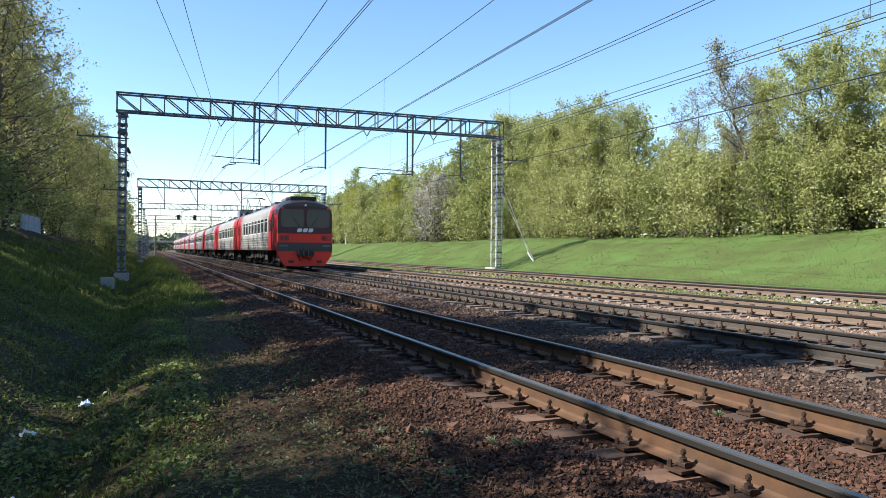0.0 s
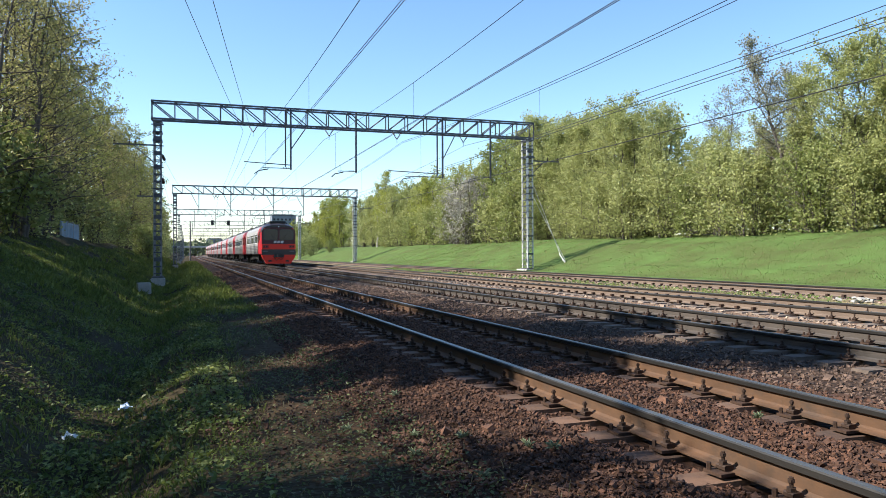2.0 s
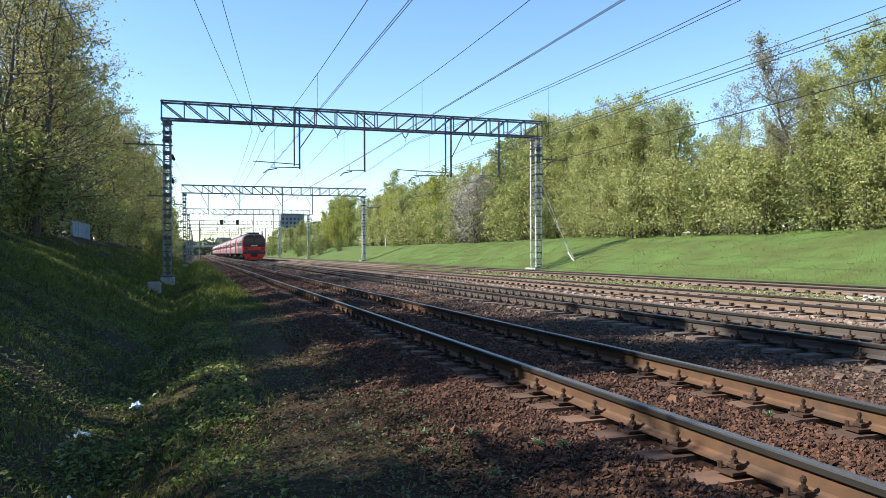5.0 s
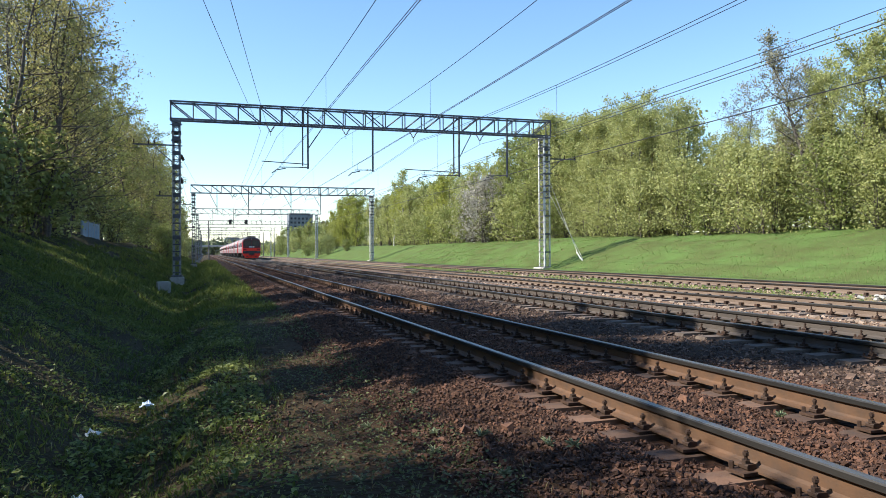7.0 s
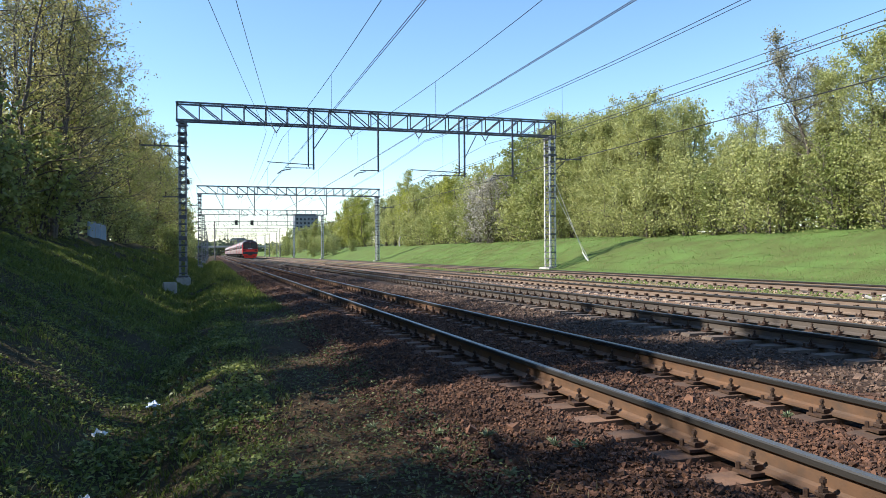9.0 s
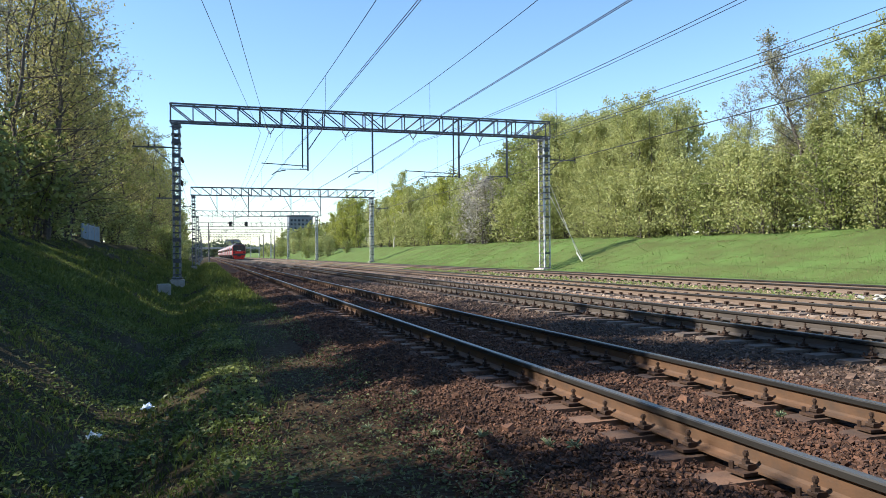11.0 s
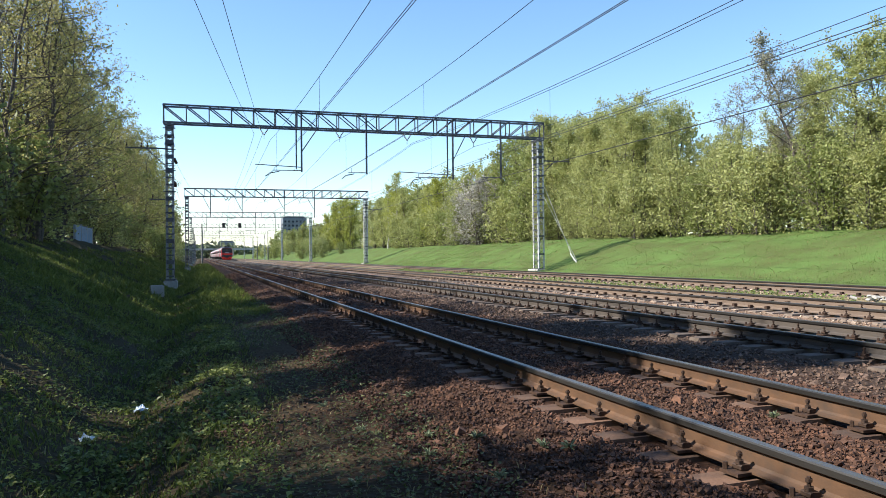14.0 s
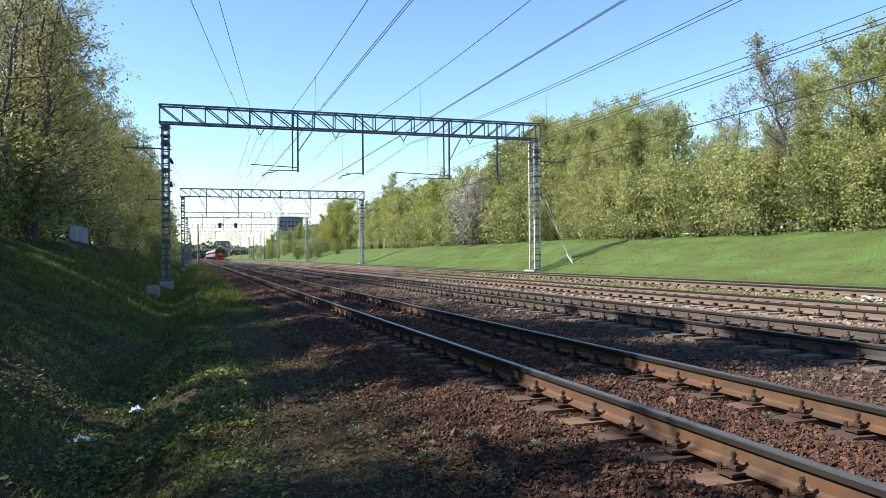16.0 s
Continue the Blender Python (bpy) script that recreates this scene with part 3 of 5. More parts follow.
def stay(y):
    g = thing("mast_stay", "pale guy wire stay anchored in the grassy bank", "guy wire", "mast stays", pose(0, y, 0))
    for dx, top in ((0.0, 6.3), (0.35, 5.4)):
        s = Shape()
        s.tube([(23.0, 0, top), (24.3 + dx * 0.6, -2.2, 0.6)], 0.017, 5)
        part("stay_wire", s.mesh("stay_wire", MAST_PAINT), g)
    s = Shape()
    s.tube([(24.15, -1.95, 1.1), (24.55, -2.65, 0.1)], 0.045, 6)
    part("anchor_rod", s.mesh("anchor_rod", MAST_PAINT), g)


stay(GANTRY_Y[0])


# ---- train ----
def coach_section(scale=1.0, drop=0.0):
    """Half outline of the coach from sill to roof crown."""
    pts = [(1.70, 1.12), (1.74, 1.25), (1.74, 2.0), (1.73, 3.3), (1.66, 3.62), (1.5, 3.88), (1.2, 4.08), (0.75, 4.22), (0.0, 4.28)]
    return [(x * scale, z - drop * max(0, (z - 3.2))) for x, z in pts]


def loft(s, stations, mats_of):
    """Sheets between cross-sections at given places along the coach."""
    rings = []
    for y, sc, dr in stations:
        half = coach_section(sc, dr)
        rings.append([(x, y, z) for x, z in half] + [(-x, y, z) for x, z in reversed(half[:-1])])
    n = len(rings[0])
    for i in range(len(rings) - 1):
        for k in range(n - 1):
            s.add([rings[i][k], rings[i][k + 1], rings[i + 1][k + 1], rings[i + 1][k]], [(0, 1, 2, 3)],
                  mats_of(i, min(k, n - 2 - k)))
        s.add([rings[i][0], rings[i + 1][0], rings[i + 1][-1], rings[i][-1]], [(0, 1, 2, 3)], 4)
    s.add(rings[0], [tuple(range(n))], mats_of(0, 1))
    s.add(rings[-1], [tuple(range(n - 1, -1, -1))], mats_of(len(rings) - 2, 1))


COACH = 21.5


def coach_mesh(cab):
    s = Shape()
    st = [(0.0, 0.95, 0.22), (0.35, 0.985, 0.1), (0.8, 1.0, 0.0), (2.9, 1.0, 0)] if cab else [(0.0, 1, 0), (0.8, 1, 0), (2.75, 1, 0)]
    first = len(st) - 1
    st += [(COACH - 2.75, 1, 0), (COACH, 1, 0)]

    def mats(i, k):
        if cab and i < 2 and k >= 3:
            return 5
        if k >= 5:
            return 3
        if i < first or i == len(st) - 2:
            return 0
        return 2 if k <= 1 else 1
    loft(s, st, mats)
    return s.mesh("coach_body", [RED, CREAM, MIDGREY, ROOFGREY, BLACK, DARK])


def window_mesh():
    s = Shape()
    s.box((0, 0, 0), (0.03, 1.24, 0.98), 1, 0.0)
    for dy in (-0.27, 0.27):
        s.box((0.012, dy * 1.1, -0.1), (0.03, 0.5, 0.64), 0)
        s.box((0.012, dy * 1.1, 0.36), (0.03, 0.5, 0.18), 0)
    return s.mesh("window", [PANE, WHITE])


def door_mesh():
    s = Shape()
    for dy in (-0.33, 0.33):
        s.box((0, dy, 0), (0.04, 0.62, 2.0), 0, 0.01)
        s.box((0.015, dy, 0.45), (0.03, 0.34, 0.75), 1, 0.0)
    return s.mesh("door", [RED, PANE])


def bogie_mesh():
    s = Shape()
    for x in (-1.05, 1.05):
        s.box((x, 0, 0.55), (0.16, 3.3, 0.22), 0, 0.03)
        s.box((x, 0, 0.75), (0.22, 0.8, 0.25), 0, 0.03)
        for y in (-1.3, 1.3):
            s.box((x, y, 0.52), (0.26, 0.34, 0.36), 0, 0.04)
    s.box((0, 0, 0.7), (2.0, 0.6, 0.3))
    return s.mesh("bogie", BLACK)


def wheel_mesh():
    s = Shape()
    s.tube([(-0.07, 0, 0), (0.05, 0, 0)], 0.475, 20, 0)
    s.tube([(0.05, 0, 0), (0.075, 0, 0)], 0.5, 20, 0)
    return s.mesh("wheel", BLACK)


def undercar_boxes(seed):
    """Places and sizes of the boxes slung under a coach."""
    rng = random.Random(seed)
    y, out = 6.0, []
    while y < 15.0:
        w, hh = rng.uniform(0.7, 1.7), rng.uniform(0.45, 0.75)
        out.append((y + w / 2, w - 0.1, hh))
        y += w + 0.15
    return out


def cab_parts(coach):
    """The flat end of the train: mask, windscreens, bands, lamps, skirt and coupler."""
    def panel(name, pts, y, mat, depth=0.06, label="", parent=None):
        n = len(pts)
        vs = [(x, y, z) for x, z in pts] + [(x, y + depth, z) for x, z in pts]
        fs = [tuple(range(n)), tuple(range(2 * n - 1, n - 1, -1))] + [(i, i + n, (i + 1) % n + n, (i + 1) % n) for i in range(n)]
        s = Shape()
        s.add(vs, fs)
        return part(name, s.mesh(name, mat), parent or coach, None, label)

    def rounded(x0, x1, z0, z1, r):
        out = []
        for cx, cz, a0 in ((x1 - r, z0 + r, -90), (x1 - r, z1 - r, 0), (x0 + r, z1 - r, 90), (x0 + r, z0 + r, 180)):
            for k in range(5):
                a = radians(a0 + 22.5 * k)
                out.append((cx + r * math.cos(a), cz + r * math.sin(a)))
        return out

    mask = panel("cab_mask", [(-1.63, 2.12), (1.63, 2.12), (1.65, 3.2), (1.58, 3.55), (1.42, 3.76), (1.1, 3.92), (0.6, 4.02), (0, 4.05),
                              (-0.6, 4.02), (-1.1, 3.92), (-1.42, 3.76), (-1.58, 3.55), (-1.65, 3.2)], -0.05, MAROON, 0.08,
                 "dark maroon cab front panel")
    for side in (-1, 1):
        x0, x1 = sorted((side * 0.1, side * 1.47))
        panel("windscreen", rounded(x0, x1, 2.52, 3.6, 0.14), -0.075, WINDSCREEN, 0.03, "dark bluish windscreen pane", mask)
        s = Shape()
        s.tube([(side * 0.3, -0.1, 2.5), (side * 0.75, -0.1, 3.1)], 0.012, 4)
        part("wiper", s.mesh("wiper", BLACK), mask)
        s = Shape()
        s.tube([(side * 1.38, -0.1, 3.66), (side * 1.38, -0.04, 3.66)], 0.05, 10)
        part("marker_lamp", s.mesh("marker_lamp", TAIL), mask, None, "red marker lamp")
    panel("roof_brow", [(-1.4, 3.72), (-0.6, 3.8), (0, 3.82), (0.6, 3.8), (1.4, 3.72), (1.1, 3.9), (0.6, 4.0), (0, 4.03), (-0.6, 4.0),
                        (-1.1, 3.9)], -0.07, DARK, 0.03, "black brow panel")
    s = Shape()
    s.tube([(0, -0.12, 3.86), (0, -0.06, 3.86)], 0.065, 12)
    part("headlamp", s.mesh("headlamp", WHITE), mask, None, "small white headlamp")
    for x in (-0.34, 0.0, 0.34):
        panel("emblem_bar", [(x - 0.15, 2.23), (x + 0.07, 2.23), (x + 0.13, 2.29), (x + 0.15, 2.46), (x - 0.06, 2.46), (x - 0.13, 2.4)], -0.07, WHITE, 0.02,
              "plain white emblem bar", mask)
    band = panel("red_band", rounded(-1.66, 1.66, 1.6, 2.14, 0.08), -0.09, ORANGE, 0.12, "bright red band across the cab front")
    for side in (-1, 1):
        x0, x1 = sorted((side * 0.98, side * 1.55))
        cl = panel("lamp_cluster", rounded(x0, x1, 1.72, 2.03, 0.07), -0.11, RED, 0.03, "lamp cluster housing", band)
        for dx in (0.15, 0.4):
            s = Shape()
            s.tube([(side * (1.02 + dx), -0.13, 1.88), (side * (1.02 + dx), -0.1, 1.88)], 0.085, 12)
            part("tail_lamp", s.mesh("tail_lamp", PANE if dx < 0.3 else DARK_RED), band, None, "round dark lamp")
        panel("lettering_bar", [(side * 1.3 - 0.24, 1.36), (side * 1.3 + 0.24, 1.36), (side * 1.3 + 0.24, 1.46), (side * 1.3 - 0.24, 1.46)],
              -0.09, ROOFGREY, 0.02, "pale lettering bar")
    panel("grey_band", rounded(-1.66, 1.66, 1.03, 1.6, 0.05), -0.07, DARK, 0.1, "dark grey lower band")
    panel("skirt", [(-1.2, 0.18), (1.2, 0.18), (1.38, 0.5), (1.6, 0.8), (1.64, 1.06), (-1.64, 1.06), (-1.6, 0.8), (-1.38, 0.5)], -0.1, ORANGE, 0.5,
          "bright red skirt under the cab")
    for side in (-1, 1):
        panel("skirt_step", [(side * 0.85 - 0.16, 0.38), (side * 0.85 + 0.16, 0.38), (side * 0.85 + 0.16, 0.52), (side * 0.85 - 0.16, 0.52)],
              -0.12, BLACK, 0.03)
    s = Shape()
    s.box((0, -0.25, 1.0), (0.95, 0.4, 0.36), 0, 0.06)
    s.box((0, -0.55, 0.95), (0.42, 0.6, 0.3), 0, 0.05)
    s.box((0.12, -0.85, 0.95), (0.2, 0.3, 0.34), 0, 0.04)
    s.tube([(-0.5, -0.15, 0.9), (-0.25, -0.3, 0.5), (0.0, -0.25, 0.7)], 0.03, 6)
    s.tube([(0.5, -0.15, 0.9), (0.25, -0.3, 0.55), (0.05, -0.25, 0.7)], 0.03, 6)
    part("coupler", s.mesh("coupler", BLACK), coach, None, "black coupler with hoses")
    s = Shape()
    s.box((0, 1.4, 4.32), (1.6, 1.6, 0.22), 0, 0.06)
    part("cab_roof_box", s.mesh("cab_roof_box", BLACK), coach)


MAROON = material("dark_maroon_cab_paint", (0.06, 0.009, 0.015), (0.085, 0.012, 0.02), 1.5, 0.45, bump=0.03)
DARK_RED = material("dark_red_lens", (0.12, 0.01, 0.01), (0.16, 0.012, 0.012), 3, 0.15, bump=0)


def pantograph_mesh():
    s = Shape()
    s.box((0, 0, 4.45), (1.6, 1.6, 0.08))
    for x in (-0.6, 0.6):
        s.tube([(x, -0.6, 4.5), (x * 0.8, -1.0, 5.2), (x * 0.9, 0, 5.75)], 0.03, 5)
        s.tube([(x, 0.6, 4.5), (x * 0.8, 1.0, 5.2), (x * 0.9, 0, 5.75)], 0.03, 5)
    for dy in (-0.2, 0.2):
        s.tube([(-1.05, dy, 5.7), (-0.75, dy, 5.85), (0.75, dy, 5.85), (1.05, dy, 5.7)], 0.03, 5)
    return s.mesh("pantograph", IRON)


def roof_box_mesh():
    s = Shape()
    s.box((0, 0, 4.35), (1.5, 1.9, 0.26), 0, 0.07)
    return s.mesh("roof_box", ROOFGREY)


def build_train():
    train = thing("commuter_train", "red and pale grey electric commuter train on the second track", "train")
    meshes = {True: coach_mesh(True), False: coach_mesh(False)}
    win, door, bogie, wheel, roofs, pan = window_mesh(), door_mesh(), bogie_mesh(), wheel_mesh(), roof_box_mesh(), pantograph_mesh()
    rib = Shape().box((0, COACH / 2, 0), (0.03, COACH - 5.9, 0.05)).mesh("side_rib", CREAM)
    gang = Shape()
    gang.box((0, COACH + 0.3, 2.4), (1.5, 0.62, 2.2), 0, 0.1)
    gang = gang.mesh("gangway", BLACK)
    for i in range(10):
        coach = part("carriage", meshes[i == 0], train, pose(0, i * (COACH + 0.6), 0),
                     "red cab carriage with dark windscreen" if i == 0 else "pale grey carriage with red ends")
        for side in (-1, 1):
            turn = 0 if side > 0 else 180
            for k in range(9):
                y = 3.7 + k * 1.72 + (0.35 if i == 0 else 0)
                if i == 0 and k == 8:
                    continue
                part("window", win, coach, pose(side * 1.742, y, 2.72, 0, 0, turn))
            for k in range(4):
                part("side_rib", rib, coach, pose(side * 1.742, 0, 1.36 + k * 0.17), "pressed steel rib")
            if i == 0:
                s = Shape()
                s.box((0, 0, 0), (0.04, 0.6, 0.85), 0, 0.0)
                part("cab_side_window", s.mesh("cab_side_window", PANE), coach, pose(side * 1.735, 1.15, 2.95))
            for y in ((2.3,) if i == 0 else (1.3,)) + (COACH - 1.3,):
                part("door", door, coach, pose(side * 1.742, y, 2.22, 0, 0, turn), "red double door")
        for y in (3.3, COACH - 3.3):
            part("bogie", bogie, coach, pose(0, y, 0))
            for x in (-0.76, 0.76):
                for dy in (-1.3, 1.3):
                    part("wheel", wheel, coach, pose(x, y + dy, 0.5, 0, 0, 0 if x < 0 else 180))
        for y, w, hh in undercar_boxes(i):
            part("undercar_box", Shape().box((0, y, 1.12 - hh / 2), (2.7, w, hh), 0, 0.03).mesh("undercar_box", BLACK), coach)
        for y in (3.4, 8.0, 13.0, 18.0):
            part("roof_box", roofs, coach, pose(0, y, 0))
        if i < 9:
            part("gangway", gang, coach)
        if i % 2:
            part("pantograph", pan, coach, pose(0, 2.4, 0))
        if i == 0:
            cab_parts(coach)
    return train


TRAIN = build_train()


# ---- trees ----
def tree_parts(seed, height, spread, stems, low, leaves, leaf, leaf_mat, bark, lean=0.0, twiggy=1.0, droop=0.35, fill=0.17):
    """Trunk with limbs as one mesh and leaves as another: stems fork into boughs, boughs into twigs, leaves sit along twigs."""
    rng = np.random.RandomState(seed)
    s = Shape()
    seg_a, seg_b = [], []
    for st in range(stems):
        az = rng.uniform(0, 6.28)
        out = 0.0 if stems == 1 else rng.uniform(0.15, 0.5) * spread
        top = height * (rng.uniform(0.8, 1.0) if st else 1.0)
        tip = np.array([math.cos(az) * out + lean * top, math.sin(az) * out, top])
        base = np.array([math.cos(az), math.sin(az), 0]) * (0.0 if stems == 1 else 0.25) + np.array([0, 0, -0.4])
        n = 8
        pts = [base + (tip - base) * (i / n) ** 1.0 + rng.normal(0, 0.012 * height, 3) * (i > 0) * np.array([1, 1, 0.2]) for i in range(n + 1)]
        r0 = 0.014 * height / math.sqrt(stems) + 0.02
        rad = [r0 * (1 - 0.93 * i / n) + 0.006 for i in range(n + 1)]
        s.tube(pts, rad, 5, 0, False)
        boughs = int((30 if stems == 1 else 46 / stems + 7))
        for b in range(boughs):
            u = low + (1 - low) * (b + rng.uniform()) / boughs
            u = min(u, 0.98)
            fi = u * n
            i = int(fi)
            p = pts[i] + (pts[min(i + 1, n)] - pts[i]) * (fi - i)
            az2 = b * 2.4 + rng.uniform(-0.6, 0.6)
            prof = math.sin(min(1.0, (1.02 - u) / (1.02 - low) * 0.85 + 0.15) * math.pi * 0.62) ** 0.8
            length = spread * prof * rng.uniform(0.55, 1.15)
            up = rng.uniform(0.15, 0.9)
            d = np.array([math.cos(az2), math.sin(az2), up])
            d /= np.linalg.norm(d)
            m = 4
            bp = [p]
            for j in range(m):
                d = d + rng.normal(0, 0.16, 3) + np.array([0, 0, 0.1 - droop * 0.15 * j])
                d /= np.linalg.norm(d)
                bp.append(bp[-1] + d * length / m)
            br = rad[i] * 0.42
            if m:
                s.tube(bp[::2] if twiggy < 0.5 else bp, [br * (1 - 0.85 * j / m) + 0.004 for j in range(0, m + 1, 2 if twiggy < 0.5 else 1)], 3, 0, False)
            for j in range(1, m + 1):
                seg_a.append(bp[j - 1]), seg_b.append(bp[j])
                for _ in range(3):
                    td = d * 0.5 + rng.normal(0, 0.65, 3) + np.array([0, 0, 0.25])
                    td /= np.linalg.norm(td)
                    tl = length * rng.uniform(0.16, 0.34) + 0.25
                    start = bp[j] + (bp[j - 1] - bp[j]) * rng.uniform()
                    if rng.uniform() < twiggy:
                        s.tube([start, start + td * tl], [0.011, 0.003], 3, 0, False)
                    seg_a.append(start), seg_b.append(start + td * tl)
                    seg_a.append(start + td * tl * 0.4), seg_b.append(start + td * tl * 1.1)
    a, b = np.array(seg_a), np.array(seg_b)
    weight = rng.gamma(0.55, 1.0, len(a)) + 0.02
    pick = rng.choice(len(a), leaves, p=weight / weight.sum())
    c = a[pick] + (b - a)[pick] * rng.uniform(0, 1, (leaves, 1)) + rng.normal(0, fill, (leaves, 3))
    d = rng.normal(0, 1, (leaves, 3))
    d /= np.linalg.norm(d, axis=1)[:, None]
    face = rng.normal(0, 0.8, (leaves, 3)) + np.array([0, 0, 0.55])
    face[:, :2] += 0.5 * c[:, :2] / (np.linalg.norm(c[:, :2], axis=1)[:, None] + 0.5)
    e = np.cross(d, face)
    e /= np.linalg.norm(e, axis=1)[:, None]
    size = leaf * rng.uniform(0.6, 1.3, (leaves, 1))
    fold = np.cross(d, e) * size * 0.08
    v = np.stack([c - d * size * 0.5, c + e * size * 0.33 + fold, c + d * size * 0.5, c - e * size * 0.33 + fold], axis=1).reshape(-1, 3)
    v[:, 2] = np.maximum(v[:, 2], 0.02)
    f = np.arange(leaves * 4).reshape(-1, 4)
    return s.mesh("trunk", bark, True), array_mesh("crown", v, f, leaf_mat)


def plant(kind, meshes, x, y, size, turn, label, group):
    t = thing(kind, label, "tree" if "tree" in kind else "bush", group, None)
    t.matrix_basis = pose(x, y, ground_z(x, y) - 0.05, 0, 0, turn) @ Matrix.Diagonal((size, size, size, 1))
    part("trunk", meshes[0], t)
    part("crown", meshes[1], t)
    return t


def build_trees():
    rng = random.Random(5)
    wide = [tree_parts(10 + i, 10.5 + i % 2, 3.3, 4, 0.06, 19000, 0.15, LEAF, BARK, twiggy=0.2) for i in range(4)]
    deep = [tree_parts(20 + i, 10.0, 3.2, 4, 0.06, 19000, 0.15, LEAF_DEEP, BARK, twiggy=0.2) for i in range(2)]
    mid = [tree_parts(24 + i, 10.5 + i % 2, 3.3, 4, 0.06, 5500, 0.26, LEAF_DEEP if i == 2 else LEAF, BARK, twiggy=0.0) for i in range(3)]
    yellow = [tree_parts(30 + i, 11.5, 3.4, 3, 0.06, 6500, 0.25, LEAF_YELLOW, BARK, twiggy=0.0) for i in range(2)]
    bare = [tree_parts(40 + i, 12.5, 3.0, 2, 0.25, 4800, 0.15, LEAF_GREY, BARK, twiggy=0.8) for i in range(2)]
    leaner = tree_parts(45, 12.5, 3.4, 1, 0.3, 7500, 0.14, LEAF_GREY, BARK, lean=-0.3)
    thin = [tree_parts(48 + i, 10.5, 3.0, 3, 0.06, 2300, 0.34, LEAF, BARK, twiggy=0.0) for i in range(2)]
    far = [tree_parts(90 + i, 10.5, 3.0, 3, 0.06, 1300, 0.48, (LEAF_SHADE, LEAF_DEEP, LEAF)[i], BARK, twiggy=0.0) for i in range(3)]
    bush = [tree_parts(50 + i, 4.2, 2.2, 5, 0.03, 5000, 0.15, LEAF if i else LEAF_DEEP, BARK, twiggy=0.0) for i in range(2)]
    shrub = [tree_parts(55 + i, 4.2, 2.2, 4, 0.03, 2300, 0.23, LEAF if i else LEAF_DEEP, BARK, twiggy=0.0) for i in range(2)]
    tall = [tree_parts(60 + i, 13.5, 3.9, 3, 0.1, (11000, 9000, 8000)[i], 0.17, LEAF_WARM if i == 1 else LEAF_SHADE, BARK, fill=0.14, twiggy=0.5) for i in range(3)]
    # dense and crowned serve only as unseen shade casters left of the view.
    dense = [tree_parts(80, 13.5, 4.0, 3, 0.1, 9500, 0.3, LEAF, BARK, twiggy=0.0)]
    crowned = tree_parts(81, 14.0, 3.4, 1, 0.5, 11500, 0.3, LEAF_SHADE, BARK, twiggy=0.0)
    airy = [tree_parts(66 + i, 14.0, 4.2, 3, 0.12, 8000, 0.12, LEAF_WARM, BARK, fill=0.15, twiggy=0.45) for i in range(2)]
    birch = [tree_parts(70, 12.5, 2.2, 1, 0.3, 5500, 0.16, LEAF_YELLOW, BARK_PALE, twiggy=0.3)]
    right, left = "trees along the grassy bank", "trees on the wooded bank"
    y = 12.0
    while y < 150:
        near = y < 62
        pool = far if y < 15 else wide * 3 + deep * 2 if near else mid
        lab = "multi-stemmed tree in dense fresh spring leaf on the bank"
        size = rng.uniform(0.8, 0.92)
        if 47 < y < 80:
            size = rng.uniform(0.86, 0.98) if y < 56 else rng.uniform(1.0, 1.1)
        if 84 < y < 125 and rng.random() < 0.6:
            pool, lab = yellow, "tree in bright yellow-green young leaf on the bank"
        elif 35 < y < 45:
            pool, size = wide, rng.uniform(0.55, 0.66)
        plant("leafy_tree", rng.choice(pool), rng.uniform(32.2, 34.0), y, size, rng.uniform(0, 360), lab, right)
        if y < 120:
            plant("leafy_bush", rng.choice(bush if 16 < y < 62 else shrub), rng.uniform(30.8, 31.8), y + rng.uniform(0.5, 2), rng.uniform(0.8, 1.2),
                  rng.uniform(0, 360), "dense green bush at the top of the grassy bank", right)
        if not 28 < y < 48:
            plant("leafy_tree", rng.choice(thin), rng.uniform(37, 40), y + 2, rng.uniform(0.9, 1.02), rng.uniform(0, 360),
                  "tree in spring leaf behind the bank's front row", right)
        if y < 90:
            plant("leafy_bush", shrub[0], rng.uniform(41, 44), y, 1.5, rng.uniform(0, 360), "bush behind the bank's front row", right)
        plant("leafy_bush", shrub[1], rng.uniform(36, 39), y + 1, 1.3, rng.uniform(0, 360), "bush behind the bank's front row", right)
        y += rng.uniform(2.9, 3.9)
    for x, yy, k in ((33, 66.5, 1.14), (33.4, 62, 1.04), (33.5, 58, 1.0), (34, 53.5, 0.96), (33.8, 49.5, 0.86)):
        plant("leafy_tree", wide[int(yy) % 4], x, yy, k, yy * 11, "multi-stemmed tree in dense fresh spring leaf on the bank", right)
    blossom = tree_parts(58, 5.6, 2.5, 5, 0.03, 3600, 0.17, BLOSSOM, BARK, twiggy=0.5)
    plant("blossom_bush", blossom, 30.4, 79, 1.3, 30, "grey-white flowering bush on the grassy bank", right)
    plant("blossom_bush", blossom, 30.8, 84.5, 1.15, 130, "grey-white flowering bush on the grassy bank", right)
    plant("bare_tree", leaner, 33.3, 32.9, 0.85, -60, "tall leaning tree with sparse buds and dark visible boughs", right)
    plant("bare_tree", bare[1], 34.5, 41.0, 0.74, 200, "half-bare grey tree with thin twigs", right)
    plant("bare_tree", bare[0], 35.5, 36.4, 0.8, 100, "half-bare grey tree with thin twigs", right)
    plant("leafy_tree", wide[1], 33.5, 27.9, 0.88, 100, "taller tree in fresh leaf at the end of the bank", right)
    plant("birch_tree", birch[0], 32, 121, 1.0, 0, "slim pale birch in young leaf", right)
